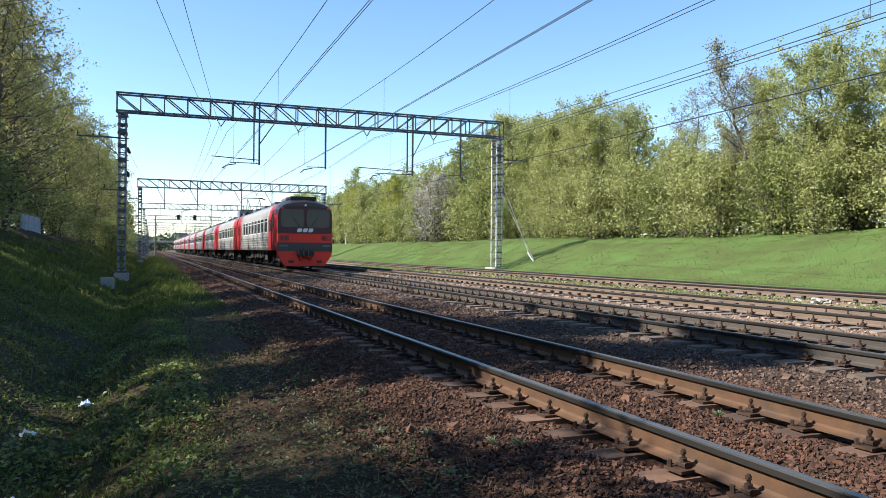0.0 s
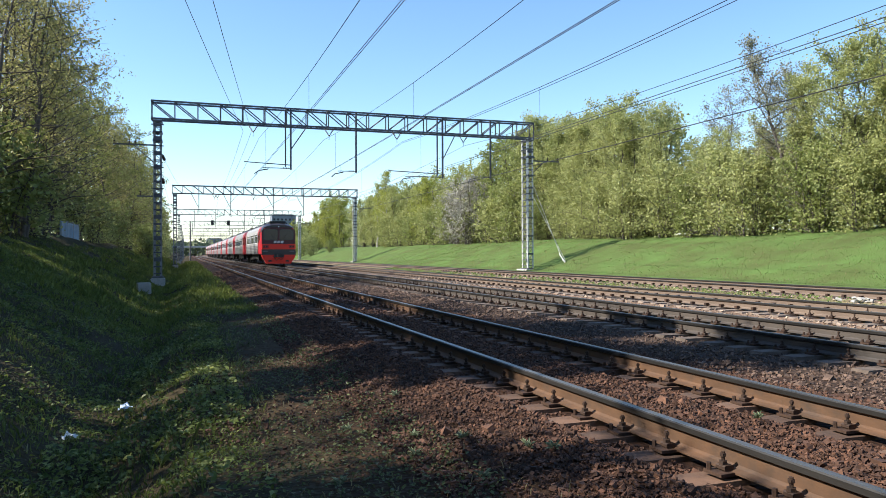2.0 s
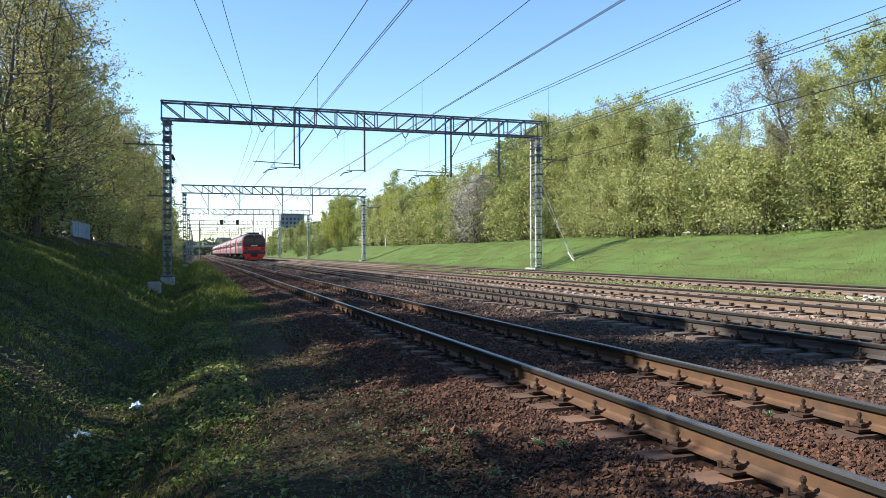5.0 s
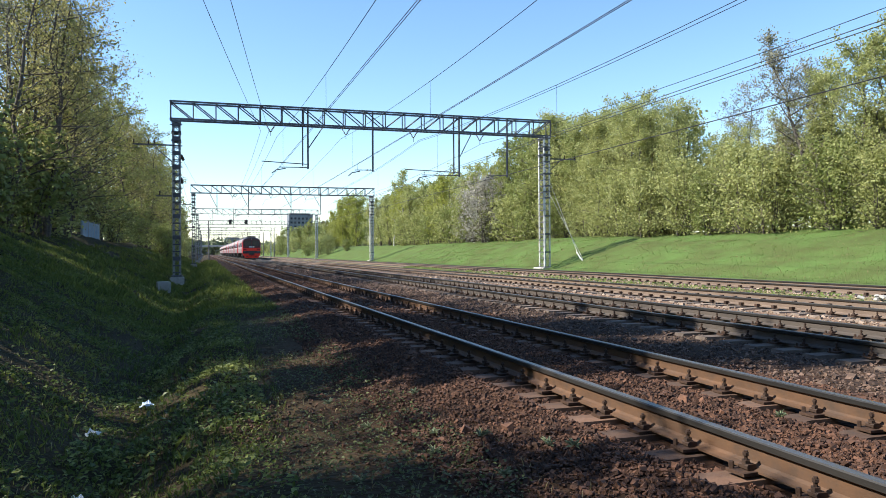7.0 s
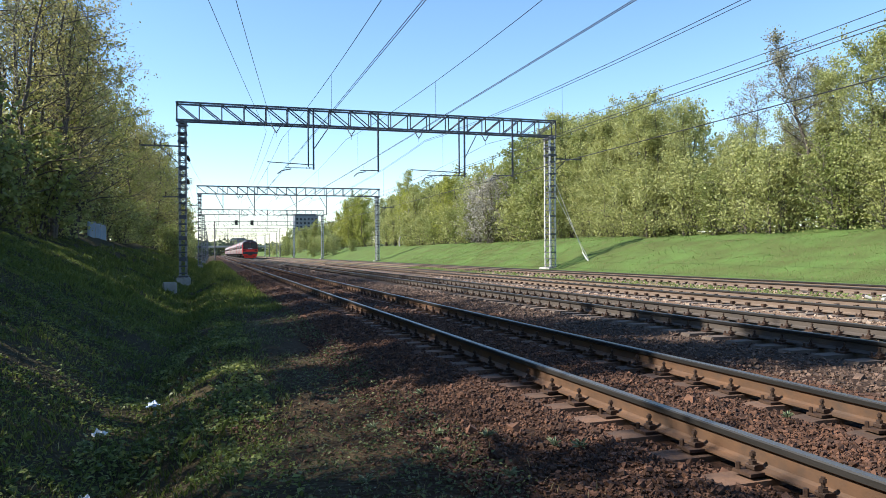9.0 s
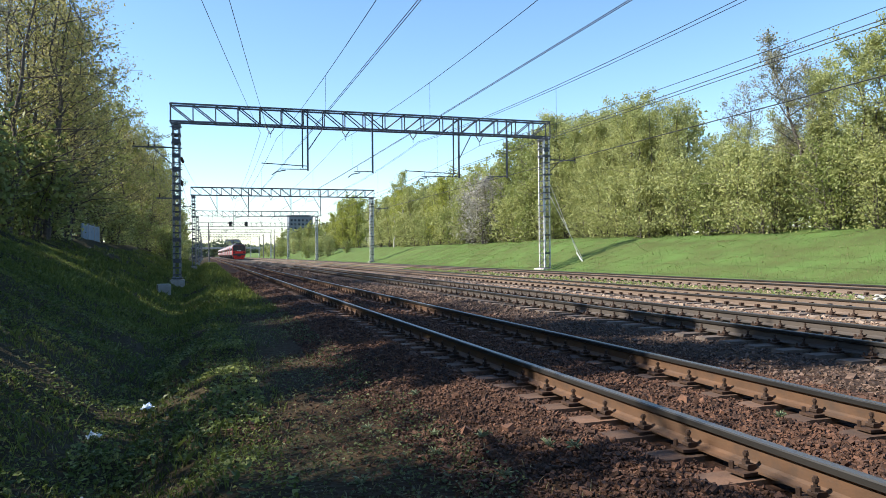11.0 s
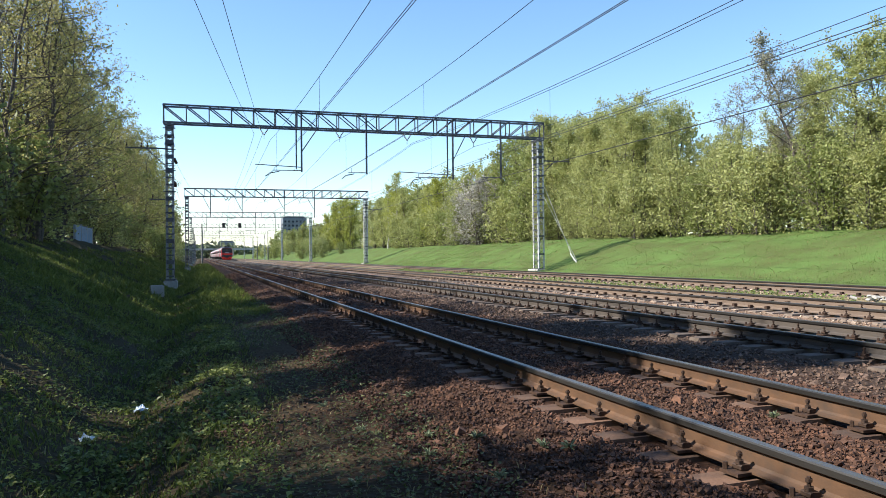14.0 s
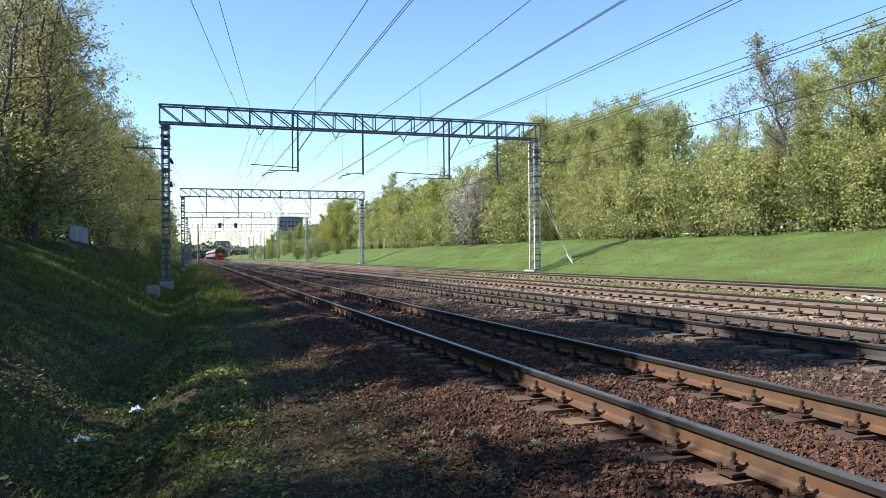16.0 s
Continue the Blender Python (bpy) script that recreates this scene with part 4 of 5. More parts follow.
    plant("birch_tree", birch[0], 32, 128, 0.9, 120, "slim pale birch in young leaf", right)
    plant("leafy_tree", yellow[0], 31.5, 172, 1.06, 10, "broad yellow-green tree standing forward on the bank", right)
    plant("leafy_tree", yellow[1], 33.5, 166, 1.02, 80, "broad yellow-green tree standing forward on the bank", right)
    for x, yy, k in ((32.5, 178, 1.02), (30.8, 170, 0.9), (35, 174, 1.06), (29.8, 175, 0.8)):
        plant("leafy_tree", yellow[0], x, yy, k, yy * 7, "broad yellow-green tree standing forward on the bank", right)
    for i in range(14):
        plant("leafy_tree", far[i % 3], 31 + (i % 5) * 3.2, 235 + i * 8, rng.uniform(0.75, 0.95), i * 40, "distant tree in spring leaf beside the railway", right)
    for i in range(26):
        plant("leafy_bush", shrub[i % 2], rng.uniform(23.6, 31), 150 + i * 8, rng.uniform(0.5, 1.1), i * 70, "distant bush on the overgrown bank", right)
    for i in range(34):
        yy = 190 + i * 10
        plant("leafy_tree", rng.choice(far), rng.uniform(34, 44) + i * 0.3, yy, rng.uniform(0.75, 1.1), rng.uniform(0, 360),
              "distant tree in spring leaf beside the railway", right)
    front = [-9.0, -5.0, -1.4, 2.0, 16.0, 20.5, 24.8]
    while front[-1] < 128:
        front.append(front[-1] + rng.uniform(4.0, 5.2))
    # Added out of view: their shade and gaps shape the foreground's dapples.
    plant("leafy_tree", dense[0], -8.0, 6.0, 0.5, 40, "unseen low tree added to shade the ditch and path", left)
    plant("leafy_tree", dense[0], -7.6, 2.6, 0.48, 160, "unseen low tree added to shade the ditch and path", left)
    for x, y, k in ((-6.6, 4.6, 0.8), (-6.8, 2.0, 1.2), (-7.3, 9.3, 1.05), (-7.3, 12.6, 0.95), (-7.4, 15.4, 1.0)):
        plant("leafy_bush", shrub[0], x, y, k, y * 40, "shaded green bush at the top of the wooded bank, nearest ones added unseen for shade", left)
    plant("leafy_tree", airy[0], -9.0, 8.0, 0.52, 40, "unseen half-open tree added to shade the path", left)
    plant("leafy_tree", crowned, -8.6, 10.9, 0.86, 20, "unseen high-crowned tree added to shade the nearest track", left)
    plant("leafy_tree", crowned, -8.8, 14.0, 0.84, 200, "unseen high-crowned tree added to shade the nearest track", left)
    for x, y, k in ((-7.4, 45.5, 1.0), (-7.2, 38.5, 0.95)):
        plant("leafy_tree", airy[1], x, y, k, y * 31, "tall half-open tree with young reddish leaves on the wooded bank", left)
    # Trees nearer than y = 30 are out of view, set to shade the tracks.
    for y in front:
        pool = dense if y < 5 else bare if y < 30 else airy if y < 38 else (airy + tall) if y < 60 else tall
        plant("leafy_tree", rng.choice(pool), rng.uniform(-9.4, -8.0) + min(2.4, max(0.0, (y - 55) * 0.04)), y, rng.uniform(0.92, 1.1) if y > 30 else 0.84 if y > 5 else 0.96, rng.uniform(0, 360),
              "tall shaded tree in young leaf on the wooded bank, nearest ones added unseen for shade", left)
        if y < 75:
            plant("leafy_tree", rng.choice(dense if y < 26 else thin), rng.uniform(-14, -12), y + 1.2, rng.uniform(0.9, 1.0) if not 5 < y < 10 and not 32 < y else 0.66, rng.uniform(0, 360),
              "shaded tree deeper in the wooded bank, nearest ones added unseen for shade", left)
        if y > 10 and not 43 < y < 58:
            plant("leafy_bush", rng.choice(shrub), rng.uniform(-8.2, -7.2), y + rng.uniform(1, 3), rng.uniform(0.8, 1.2), rng.uniform(0, 360),
                  "shaded green bush at the top of the wooded bank, nearest ones added unseen for shade", left)
        if 10 < y < 70:
            plant("leafy_bush", rng.choice(shrub), rng.uniform(-10.5, -9.5), y + rng.uniform(1, 3), rng.uniform(1.1, 1.5), rng.uniform(0, 360),
                  "shaded green bush at the top of the wooded bank, nearest ones added unseen for shade", left)
    for i in range(16):
        plant("leafy_bush", shrub[i % 2], rng.uniform(-5.6, -3.4), 86 + i * 7.5, rng.uniform(0.55, 0.95), i * 50,
              "shaded green bush at the foot of the wooded bank", left)
    # Unseen rows beside and behind the camera, added to hold back low skylight.
    for i in range(9):
        plant("leafy_tree", far[i % 2], rng.uniform(-10, -8), -14 - i * 4.5, rng.uniform(1.1, 1.3), i * 50, "unseen tall tree added behind the camera to block skylight", left)
        plant("leafy_tree", far[i % 3], rng.uniform(32, 34), 8 - i * 4.5, rng.uniform(0.9, 1.1), i * 70, "unseen tree added beside and behind the camera to block skylight", right)
    for i in range(20):
        plant("leafy_tree", rng.choice(far), rng.uniform(-8.5, -5.0) - i * 0.15, 136 + i * 10, rng.uniform(0.85, 1.15), rng.uniform(0, 360),
              "distant tree beside the railway", left)


build_trees()


# ---- distance ----
# The haze of distance is put into this blue-grey wall colour.
BLOCK_WALL = material("hazy_blue_grey_wall", (0.13, 0.15, 0.18), (0.19, 0.21, 0.24), 0.3, 0.9, bump=0)


def far_building(x, y, wide, high, label):
    b = thing("apartment_block", label, "building", "distant buildings", pose(x, y, 0))
    s = Shape()
    s.box((0, 0, high / 2), (wide, 14, high), 0)
    wall = part("wall", s.mesh("wall", BLOCK_WALL), b)
    s = Shape()
    s.box((0, 0, high + 0.45), (wide * 0.84, 12, 0.9), 0)
    part("roof", s.mesh("roof", STEEL), b)
    w = Shape().box((0, 0, 0), (1.3, 0.2, 1.3)).mesh("window", PANE)
    n = int(wide / 2.5)
    for i in range(n):
        for k in range(int((high - 4) / 2.7)):
            part("window", w, wall, pose((i - (n - 1) / 2) * 2.5, -7.05, 5 + k * 2.7))


def trackside_house():
    h = thing("small_house", "distant low pale house beside the railway", "house", "", pose(31, 335, 1.6))
    s = Shape()
    s.box((0, 0, 1.2), (6.0, 9.0, 2.8))
    wall = part("wall", s.mesh("wall", WHITE), h)
    s = Shape()
    s.add([(-3.4, -5, 2.6), (3.4, -5, 2.6), (0, -5, 4.2), (-3.4, 5, 2.6), (3.4, 5, 2.6), (0, 5, 4.2)],
          [(0, 1, 2), (5, 4, 3), (0, 2, 5, 3), (1, 4, 5, 2), (0, 3, 4, 1)])
    part("roof", s.mesh("roof", ROOFGREY), h)
    w = Shape().box((0, 0, 0), (1.1, 0.1, 1.2)).mesh("window", PANE)
    for x in (-2, 0, 2):
        part("window", w, wall, pose(x, -4.52, 1.7))


trackside_house()


def overpass():
    b = thing("road_bridge", "distant grey road bridge across the railway", "bridge", "", pose(0, 640, 0))
    s = Shape()
    s.box((0, 0, 7.2), (120, 9, 1.5))
    part("deck", s.mesh("deck", CONCRETE), b)
    for x in (-14, 27):
        s = Shape()
        s.box((x, 0, 3.0), (1.4, 8, 7.0))
        part("pier", s.mesh("pier", CONCRETE), b)


far_building(61, 505, 15.5, 26.5, "distant grey apartment block above the trees")
far_building(24, 700, 14, 14.5, "far hazy apartment block behind the railway")
far_building(8, 760, 18, 11, "low far hazy building behind the railway")
overpass()


def distant_woods():
    """Far woods all round the horizon: drifts of leaf clumps, with a ragged top."""
    rng = np.random.RandomState(8)
    n = 26000
    a = rng.uniform(0, 2 * math.pi, n)
    a[: n // 2] = rng.normal(math.pi / 2 - 0.15, 0.25, n // 2)
    r = rng.uniform(640, 900, n)
    top = np.array([9 + 5 * noise.noise((q * 9, 0, 1)) + 4 * noise.noise((q * 40, 0, 2)) for q in a])
    z = (top + 3) * rng.uniform(0, 1, n) ** 0.7
    c = np.stack([np.cos(a) * r, np.sin(a) * r, z], axis=1)
    d = rng.normal(0, 1, (n, 4, 3)) * 1.6
    v = c[:, None, :] + d
    f = np.arange(n * 4).reshape(-1, 4)
    tagged(new("distant_woods", array_mesh("distant_woods", v.reshape(-1, 3), f, HAZE_GREEN)), "hazy distant woods along the horizon", "trees",
           kind="stuff")


distant_woods()


def concrete_fence():
    f = thing("concrete_fence", "pale blue-grey painted concrete fence half hidden under the trees", "fence", "", pose(-7.35, 55, 2.05))
    s = Shape()
    s.box((0, 0, 0.6), (0.1, 2.4, 1.2), 0, 0.02)
    for k in range(5):
        s.box((0.06, -0.95 + k * 0.48, 0.6), (0.03, 0.36, 1.0), 0)
    panel = s.mesh("fence_panel", FENCE)
    post = Shape().box((0, 0, 0.55), (0.18, 0.18, 1.5)).mesh("fence_post", CONCRETE)
    for i in range(-1, 2):
        part("fence_panel", panel, f, pose(0, i * 2.6, 0))
        part("fence_post", post, f, pose(0, i * 2.6 + 1.3, 0))


FENCE = material("faded_blue_fence_paint", (0.24, 0.29, 0.35), (0.36, 0.4, 0.44), 2, 0.8, dirt=(0.15, 0.3, 0.45), dirt_scale=1.2)
concrete_fence()


# ---- ballast stones and grass ----
def scatter_stones(name, label, n, xr, yr, size, mat, seed, power=1.6):
    """Loose angular stones, thinning out with distance along the track."""
    rng = np.random.RandomState(seed)
    x = rng.uniform(*xr, n)
    y = yr[0] + (yr[1] - yr[0]) * rng.uniform(0, 1, n) ** power
    keep = np.ones(n, bool)
    for cx, cz in TRACKS:
        for side in (-HALF, HALF):
            keep &= abs(x - cx - side) > 0.13
        ph = ((y - 2.05 - 0.13 * TRACKS.index((cx, cz))) / STEP + 0.5) % 1 - 0.5
        bare = abs(abs(x - cx) - 0.85) < 0.36 if cx < 5 else abs(x - cx) < 1.36
        keep &= ~(bare & (abs(ph) < 0.2) & (rng.uniform(0, 1, n) < (0.84 if cx < 5 else 0.92)))
    x, y = x[keep], y[keep]
    n = len(x)
    z = np.interp(x, PX, PZ) + rng.uniform(-0.01, 0.02, n)
    cube = np.array([(a, b, c) for c in (-1, 1) for a, b in ((-1, -1), (1, -1), (1, 1), (-1, 1))], float)
    sz = size * np.exp(rng.normal(-0.15, 0.38, n)) * (1 + 0.02 * y)
    v = cube[None] * rng.uniform(0.3, 1.0, (n, 8, 3)) * (sz[:, None, None] * rng.uniform(0.55, 1.0, (n, 1, 3)) * 0.5)
    v[:, :, 2] *= 0.75
    q = rng.normal(0, 1, (n, 4)) * np.array([1, 0.32, 0.32, 1])
    q /= np.linalg.norm(q, axis=1)[:, None]
    w, a, b, c = q.T
    R = np.stack([1 - 2 * (b * b + c * c), 2 * (a * b - w * c), 2 * (a * c + w * b), 2 * (a * b + w * c), 1 - 2 * (a * a + c * c), 2 * (b * c - w * a),
                  2 * (a * c - w * b), 2 * (b * c + w * a), 1 - 2 * (a * a + b * b)], axis=1).reshape(n, 3, 3)
    v = np.einsum("nij,nkj->nki", R, v) + np.stack([x, y, z], axis=1)[:, None, :]
    base = np.array([(0, 3, 2, 1), (4, 5, 6, 7), (0, 1, 5, 4), (1, 2, 6, 5), (2, 3, 7, 6), (3, 0, 4, 7)])
    f = (np.arange(n)[:, None, None] * 8 + base[None]).reshape(-1, 4)
    tagged(new(name, array_mesh(name, v.reshape(-1, 3), f, mat)), label, "ballast", kind="stuff")


scatter_stones("ballast_stones", "dark reddish-brown ballast stones round the nearest track", 82000, (1.5, 6.2), (2.4, 16), 0.033, STONE, 1, 2.0)
scatter_stones("path_pebbles", "small dark pebbles trodden into the path", 4000, (0.2, 2.0), (2.4, 12), 0.026, STONE, 6)
scatter_stones("ballast_stones", "grey-brown ballast stones round the second track", 27000, (6.0, 11.2), (4.0, 32), 0.043, STONE_GREY, 2)
scatter_stones("ballast_stones", "pale ballast stones round the far tracks", 6000, (11.2, 20.4), (9.0, 45), 0.075, STONE_PALE, 3)


scatter_stones("ballast_stones", "dark ballast stones along the nearest track", 9000, (1.5, 6.2), (-9, 2.6), 0.06, STONE, 9, 1.0)


scatter_stones("ballast_stones", "dark reddish-brown ballast stones further along the nearest track", 13000, (1.7, 6.2), (12, 60), 0.05, STONE, 31, 1.5)
scatter_stones("ballast_stones", "grey-brown ballast stones further along the second track", 9000, (6.0, 11.2), (24, 80), 0.06, STONE_GREY, 32, 1.4)


def scatter_grass(name, label, n, xr, yr, height, width, mat, seed, power=1.8, patch=0.0):
    """Single bent blades, each rooted in the ground, in uneven patches."""
    rng = np.random.RandomState(seed)
    x = rng.uniform(*xr, n)
    y = yr[0] + (yr[1] - yr[0]) * rng.uniform(0, 1, n) ** power
    pts = [(a, b) for a, b in zip(x, y) if noise.noise((a * 0.9, b * 0.6, seed)) + 0.35 * noise.noise((a * 3.5, b * 3.0, seed)) > patch]
    x, y = np.array([p[0] for p in pts]), np.array([p[1] for p in pts])
    n = len(x)
    z = np.array([ground_z(a, b) for a, b in pts]) - 0.01
    h = height * rng.uniform(0.4, 1.3, n) * (1 + 0.006 * y)
    w = width * rng.uniform(0.6, 1.3, n) * (1 + 0.02 * y)
    az = rng.uniform(0, 6.28, n)
    bend = rng.uniform(0.2, 0.9, n) * h
    ca, sa = np.cos(az), np.sin(az)
    lean_az = az + 1.57 + rng.normal(0, 0.4, n)
    p = np.stack([x, y, z], axis=1)
    side = np.stack([ca * w, sa * w, 0 * w], axis=1)
    tip = np.stack([np.cos(lean_az) * bend, np.sin(lean_az) * bend, h], axis=1)
    mid = np.stack([np.cos(lean_az) * bend * 0.3, np.sin(lean_az) * bend * 0.3, h * 0.6], axis=1)
    v = np.stack([p - side * 0.5, p + side * 0.5, p + mid + side * 0.4, p + tip, p + mid - side * 0.4], axis=1).reshape(-1, 3)
    f = np.arange(n * 5).reshape(-1, 5)
    tagged(new(name, array_mesh(name, v, f, mat)), label, "grass", kind="stuff")


scatter_grass("grass", "short green grass and weeds in the ditch and on its bank", 58000, (-7.5, 0.8), (3.0, 45), 0.075, 0.009, GRASS, 11, 1.8, -0.22)


def scatter_weeds(name, label, n, xr, yr, size, mat, seed, power, patch):
    """Low broad leaves held a few centimetres above the ground, in patches."""
    rng = np.random.RandomState(seed)
    x = rng.uniform(*xr, n)
    y = yr[0] + (yr[1] - yr[0]) * rng.uniform(0, 1, n) ** power
    pts = [(a, b) for a, b in zip(x, y) if noise.noise((a * 1.1, b * 0.7, seed)) + 0.5 * noise.noise((a * 4, b * 3.5, seed)) > patch]
    n = len(pts)
    c = np.array([(a, b, ground_z(a, b)) for a, b in pts]) + np.stack([np.zeros(n), np.zeros(n), rng.uniform(0.01, 0.09, n)], axis=1)
    d = rng.normal(0, 1, (n, 3)) * np.array([1, 1, 0.45])
    d /= np.linalg.norm(d, axis=1)[:, None]
    e = np.cross(d, rng.normal(0, 0.45, (n, 3)) + np.array([0, 0, 1]))
    e /= np.linalg.norm(e, axis=1)[:, None]
    k = size * rng.uniform(0.5, 1.4, (n, 1)) * (1 + 0.03 * c[:, 1:2])
    lift = np.cross(e, d) * k * 0.12
    v = np.stack([c - d * k * 0.5, c - d * k * 0.1 + e * k * 0.32 + lift, c + d * k * 0.5, c - d * k * 0.1 - e * k * 0.32 + lift], axis=1)
    f = np.arange(n * 4).reshape(-1, 4)
    tagged(new(name, array_mesh(name, v.reshape(-1, 3), f, mat)), label, "weeds", kind="stuff")


scatter_weeds("weeds", "low broad-leaved weeds in the ditch and beside the path", 78000, (-6.5, 0.6), (2.6, 34), 0.034, GRASS, 12, 1.6, -0.12)
scatter_weeds("weeds", "larger broad-leaved weeds among the bank grass", 14000, (-6.0, 0.3), (2.8, 22), 0.055, WEED_MID, 33, 1.5, 0.0)
scatter_weeds("weeds", "small dark weeds over the path and shoulder", 17000, (0.3, 1.9), (2.6, 26), 0.026, WEED, 15, 1.7, -0.3)
scatter_grass("grass", "green grass along the far ditch and path", 26000, (-6.0, 1.8), (20, 100), 0.12, 0.02, GRASS, 16, 1.5, -0.25)
scatter_weeds("weeds", "low weeds on the path and the bank", 14000, (-6.5, 1.6), (-9, 2.8), 0.06, GRASS, 19, 1.0, -0.2)
scatter_grass("grass", "long grass tufts along the far ditch", 26000, (-4.5, 1.7), (22, 150), 0.2, 0.022, GRASS, 35, 1.5, 0.05)
scatter_grass("grass", "upright grass tufts on the shaded bank", 9000, (-5.5, 0.4), (3.2, 24), 0.16, 0.008, GRASS, 36, 1.4, 0.3)
scatter_grass("dry_grass", "dry pale straw on the trodden path", 7000, (-6.0, 2.2), (3.0, 30), 0.06, 0.007, DRY, 13, 1.6, 0.0)
# The brighter leaf colour of these weeds stands for sun glints.
scatter_weeds("weeds", "broad-leaved weeds along the ditch, with sun glints put into a brighter leaf colour", 6500, (-1.3, 0.6), (3.6, 15), 0.05, LEAF_DEEP, 27, 1.2, 0.16)
scatter_weeds("weeds", "bright leafy tufts scattered over the shaded bank", 7000, (-6.5, -1.4), (3.5, 26), 0.05, GRASS, 28, 1.5, 0.16)
scatter_weeds("weeds", "leafy green clumps on the sunny bank", 4000, (22.6, 30), (14, 80), 0.04, GRASS_MEADOW, 25, 1.3, 0.12)
scatter_grass("dry_grass", "pale dry straw on the sunny bank", 9000, (22.3, 30.5), (14, 80), 0.07, 0.012, DRY, 26, 1.3, 0.1)
scatter_weeds("weeds", "yellow-green weeds on the strip between the far tracks", 5000, (14.9, 16.4), (8, 60), 0.07, WEED_BANK, 24, 1.5, -0.05)
scatter_grass("meadow_grass", "bright green grass on the sunny bank", 24000, (22.3, 31.0), (14, 90), 0.045, 0.012, GRASS_MEADOW, 14, 1.3, -0.4)


# ---- small things ----
def litter(name, label, x, y, size, mat, turn):
    """A crumpled wrapper: a sheet folded into uneven ridges."""
    rng = random.Random(int(x * 100 + y * 10))
    s = Shape()
    n = 6
    vs = [((i / (n - 1) - 0.5) * size, (j / (n - 1) - 0.5) * size * 0.8, abs(rng.gauss(0, size * 0.17)) + 0.01) for i in range(n) for j in range(n)]
    vs += [(a, b, c - 0.012) for a, b, c in vs]
    k = n * n
    fs = [(i * n + j, (i + 1) * n + j, (i + 1) * n + j + 1, i * n + j + 1) for i in range(n - 1) for j in range(n - 1)]
    fs += [tuple(q + k for q in reversed(f)) for f in fs]
    s.add(vs, fs)
    ob = thing(name, label, "litter", "litter in the ditch", pose(x, y, ground_z(x, y) + 0.03, 0, 0, turn), s.mesh(name, mat))
    return ob


PLASTIC_BLUE = material("pale_blue_plastic", (0.45, 0.55, 0.7), (0.6, 0.68, 0.8), 9, 0.4, bump=0.2)
litter("crumpled_wrapper", "crumpled white paper wrapper lying in the grass", -1.17, 8.9, 0.15, WHITE, 20)
litter("crumpled_wrapper", "crumpled pale plastic wrapper lying in the ditch", -0.72, 10.3, 0.16, PLASTIC_BLUE, 70)
litter("crumpled_wrapper", "crumpled pale blue plastic bag at the edge of the path", -0.8, 6.8, 0.13, PLASTIC_BLUE, 120)
litter("crumpled_wrapper", "small white scrap lying in the weeds", -1.02, 6.85, 0.09, WHITE, 10)


def rubble_heap(x, y, z):
    h = thing("rubble_heap", "heap of white broken lime beside the far track", "rubble", "", pose(x, y, z))
    rng = random.Random(4)
    for i in range(14):
        s = Shape()
        s.box((0, 0, 0), (rng.uniform(0.06, 0.16), rng.uniform(0.06, 0.16), rng.uniform(0.05, 0.1)), 0, 0.03)
        part("lump", s.mesh("lump", CONCRETE), h, pose(rng.gauss(0, 0.22), rng.gauss(0, 0.18), rng.uniform(0.0, 0.12), rng.uniform(-30, 30),
                                                   rng.uniform(-30, 30), rng.uniform(0, 180)))


rubble_heap(16.0, 14.2, -0.13)


def marker_block(x, y):
    s = Shape()
    s.box((0, 0, 0), (0.55, 0.4, 0.5), 0, 0.04)
    thing("concrete_block", "pale concrete block in the grass at the mast's foot", "block", "", pose(x, y, ground_z(x, y) + 0.18, 0, 0, 12),
          s.mesh("concrete_block", CONCRETE))


marker_block(-1.75, 35.2)


def concrete_pole(x, y):
    s = Shape()
    s.tube([(0, 0, -0.3), (0, 0, 9.6)], [0.2, 0.13], 10)
    p = thing("concrete_pole", "tall grey concrete pole beside the far tracks", "pole", "poles beside the railway", pose(x, y, ground_z(x, y)))
    part("shaft", s.mesh("shaft", POLE_GREY), p)
    s = Shape()
    s.box((0.6, 0, 8.6), (1.6, 0.1, 0.1))
    part("bracket", s.mesh("bracket", STEEL), p)


for x, y in ((0.9, 188), (21.8, 250), (22.0, 300)):
    concrete_pole(x, y)


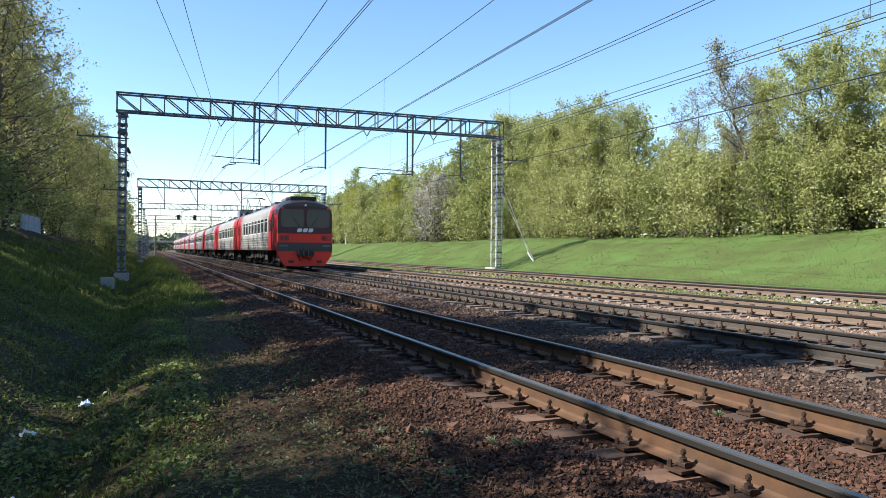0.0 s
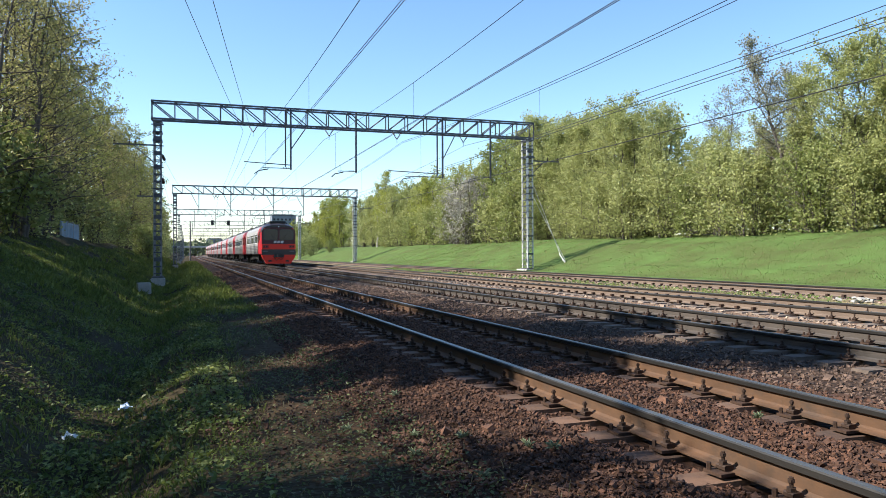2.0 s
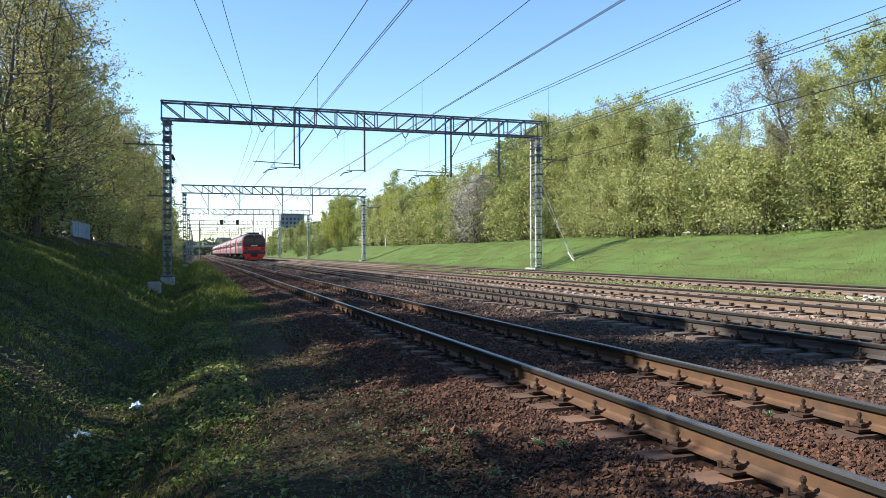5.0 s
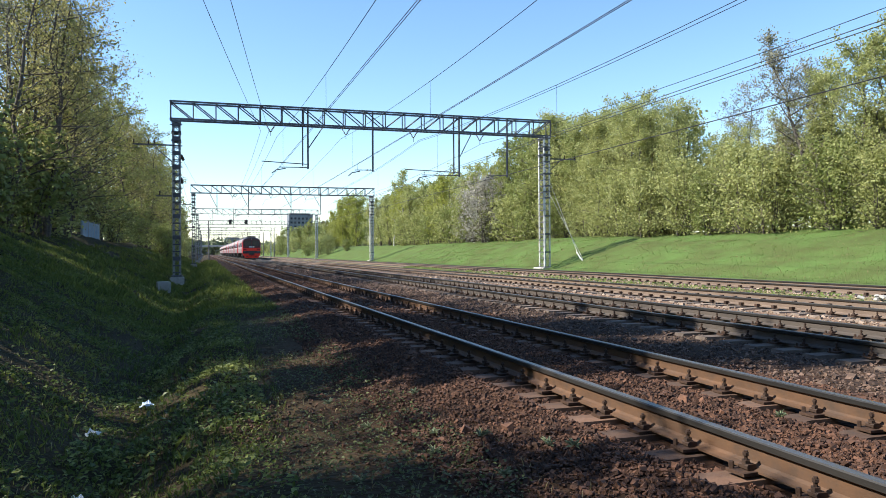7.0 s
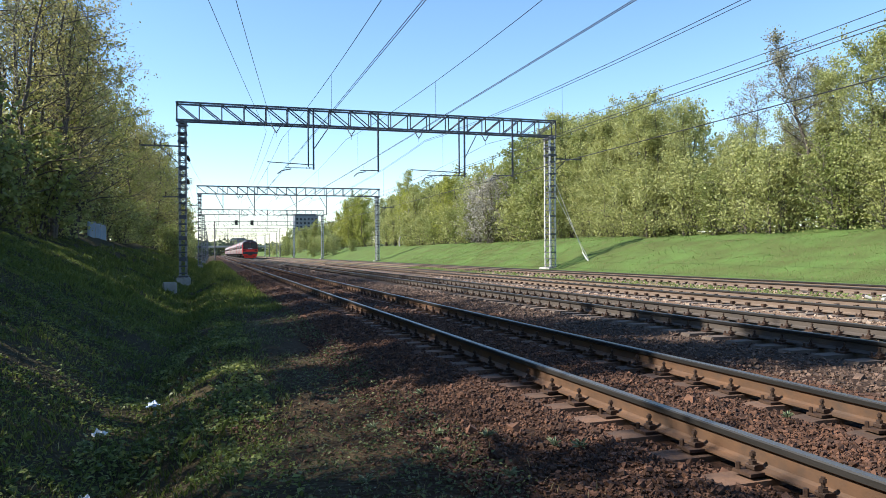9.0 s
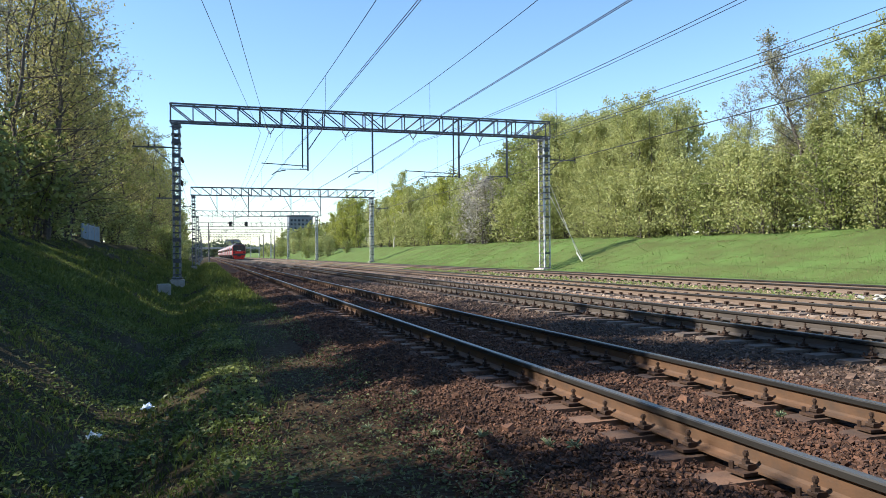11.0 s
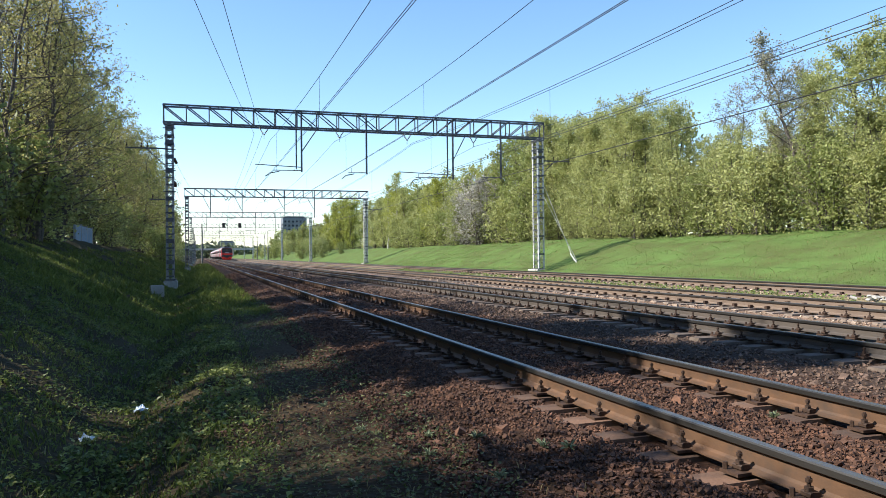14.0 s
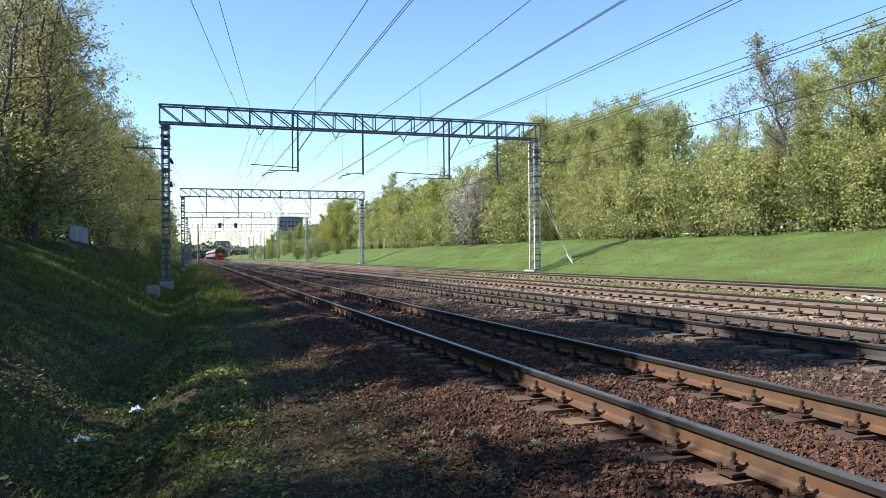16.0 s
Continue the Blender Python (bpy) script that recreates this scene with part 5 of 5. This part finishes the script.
def signal_head(x, y):
    g = thing("railway_signal", "dark railway signal hung from a distant gantry", "signal", "signals over the railway", pose(x, y, 0))
    s = Shape()
    s.box((0, -0.5, 9.9), (0.85, 0.15, 1.3), 0, 0.04)
    part("backboard", s.mesh("backboard", BLACK), g)
    s = Shape()
    s.box((0, -0.42, 9.2), (0.12, 0.12, 0.4))
    part("hanger", s.mesh("hanger", STEEL), g)
    for k in range(3):
        s = Shape()
        s.tube([(0, -0.57, 9.5 + k * 0.4), (0, -0.85, 9.5 + k * 0.4)], 0.14, 10)
        part("lamp_hood", s.mesh("lamp_hood", BLACK), g)


signal_head(6.8, 216)
signal_head(11.1, 216)


def weed_tuft(seed):
    """A rosette of long narrow leaves."""
    rng = random.Random(seed)
    s = Shape()
    for k in range(24):
        a, l, up = rng.uniform(0, 6.28), rng.uniform(0.03, 0.11), rng.uniform(0.2, 1.6)
        d = Vector((math.cos(a), math.sin(a), up)).normalized()
        e = Vector((-math.sin(a), math.cos(a), 0)) * rng.uniform(0.004, 0.009)
        p, q = d * l * 0.55, d * l + Vector((0, 0, -l * 0.25))
        s.add([-e * 0.4, e * 0.4, p + e, q, p - e], [(0, 1, 2, 3, 4)])
    return s.mesh("weed_tuft", PALE_LEAF)


PALE_LEAF = leaf_material("pale_weed_leaf", (0.16, 0.2, 0.11), (0.26, 0.29, 0.18), 0.3)
tufts = [weed_tuft(i) for i in range(3)]
for i, (x, y) in enumerate(((2.02, 5.35), (1.62, 5.3), (1.75, 5.75), (2.3, 4.75), (2.42, 4.6), (1.35, 6.4), (4.3, 4.75), (4.75, 4.2), (1.85, 4.5),
                            (1.2, 7.6), (2.0, 7.2), (1.0, 5.0))):
    thing("weed_plant", "small pale weed growing in the ballast", "weed", "weeds in the ballast",
          pose(x, y, float(np.interp(x, PX, PZ)) + 0.02, 0, 0, i * 50), tufts[i % 3])


def motions():
    rows = []
    for t in (0, 2, 4, 6, 8, 10, 12, 14, 16):
        rows.append((t, pose(8.69, 44.9 + 15.25 * t - 0.06 * t * t, 0)))
    walk(TRAIN, rows)


motions()
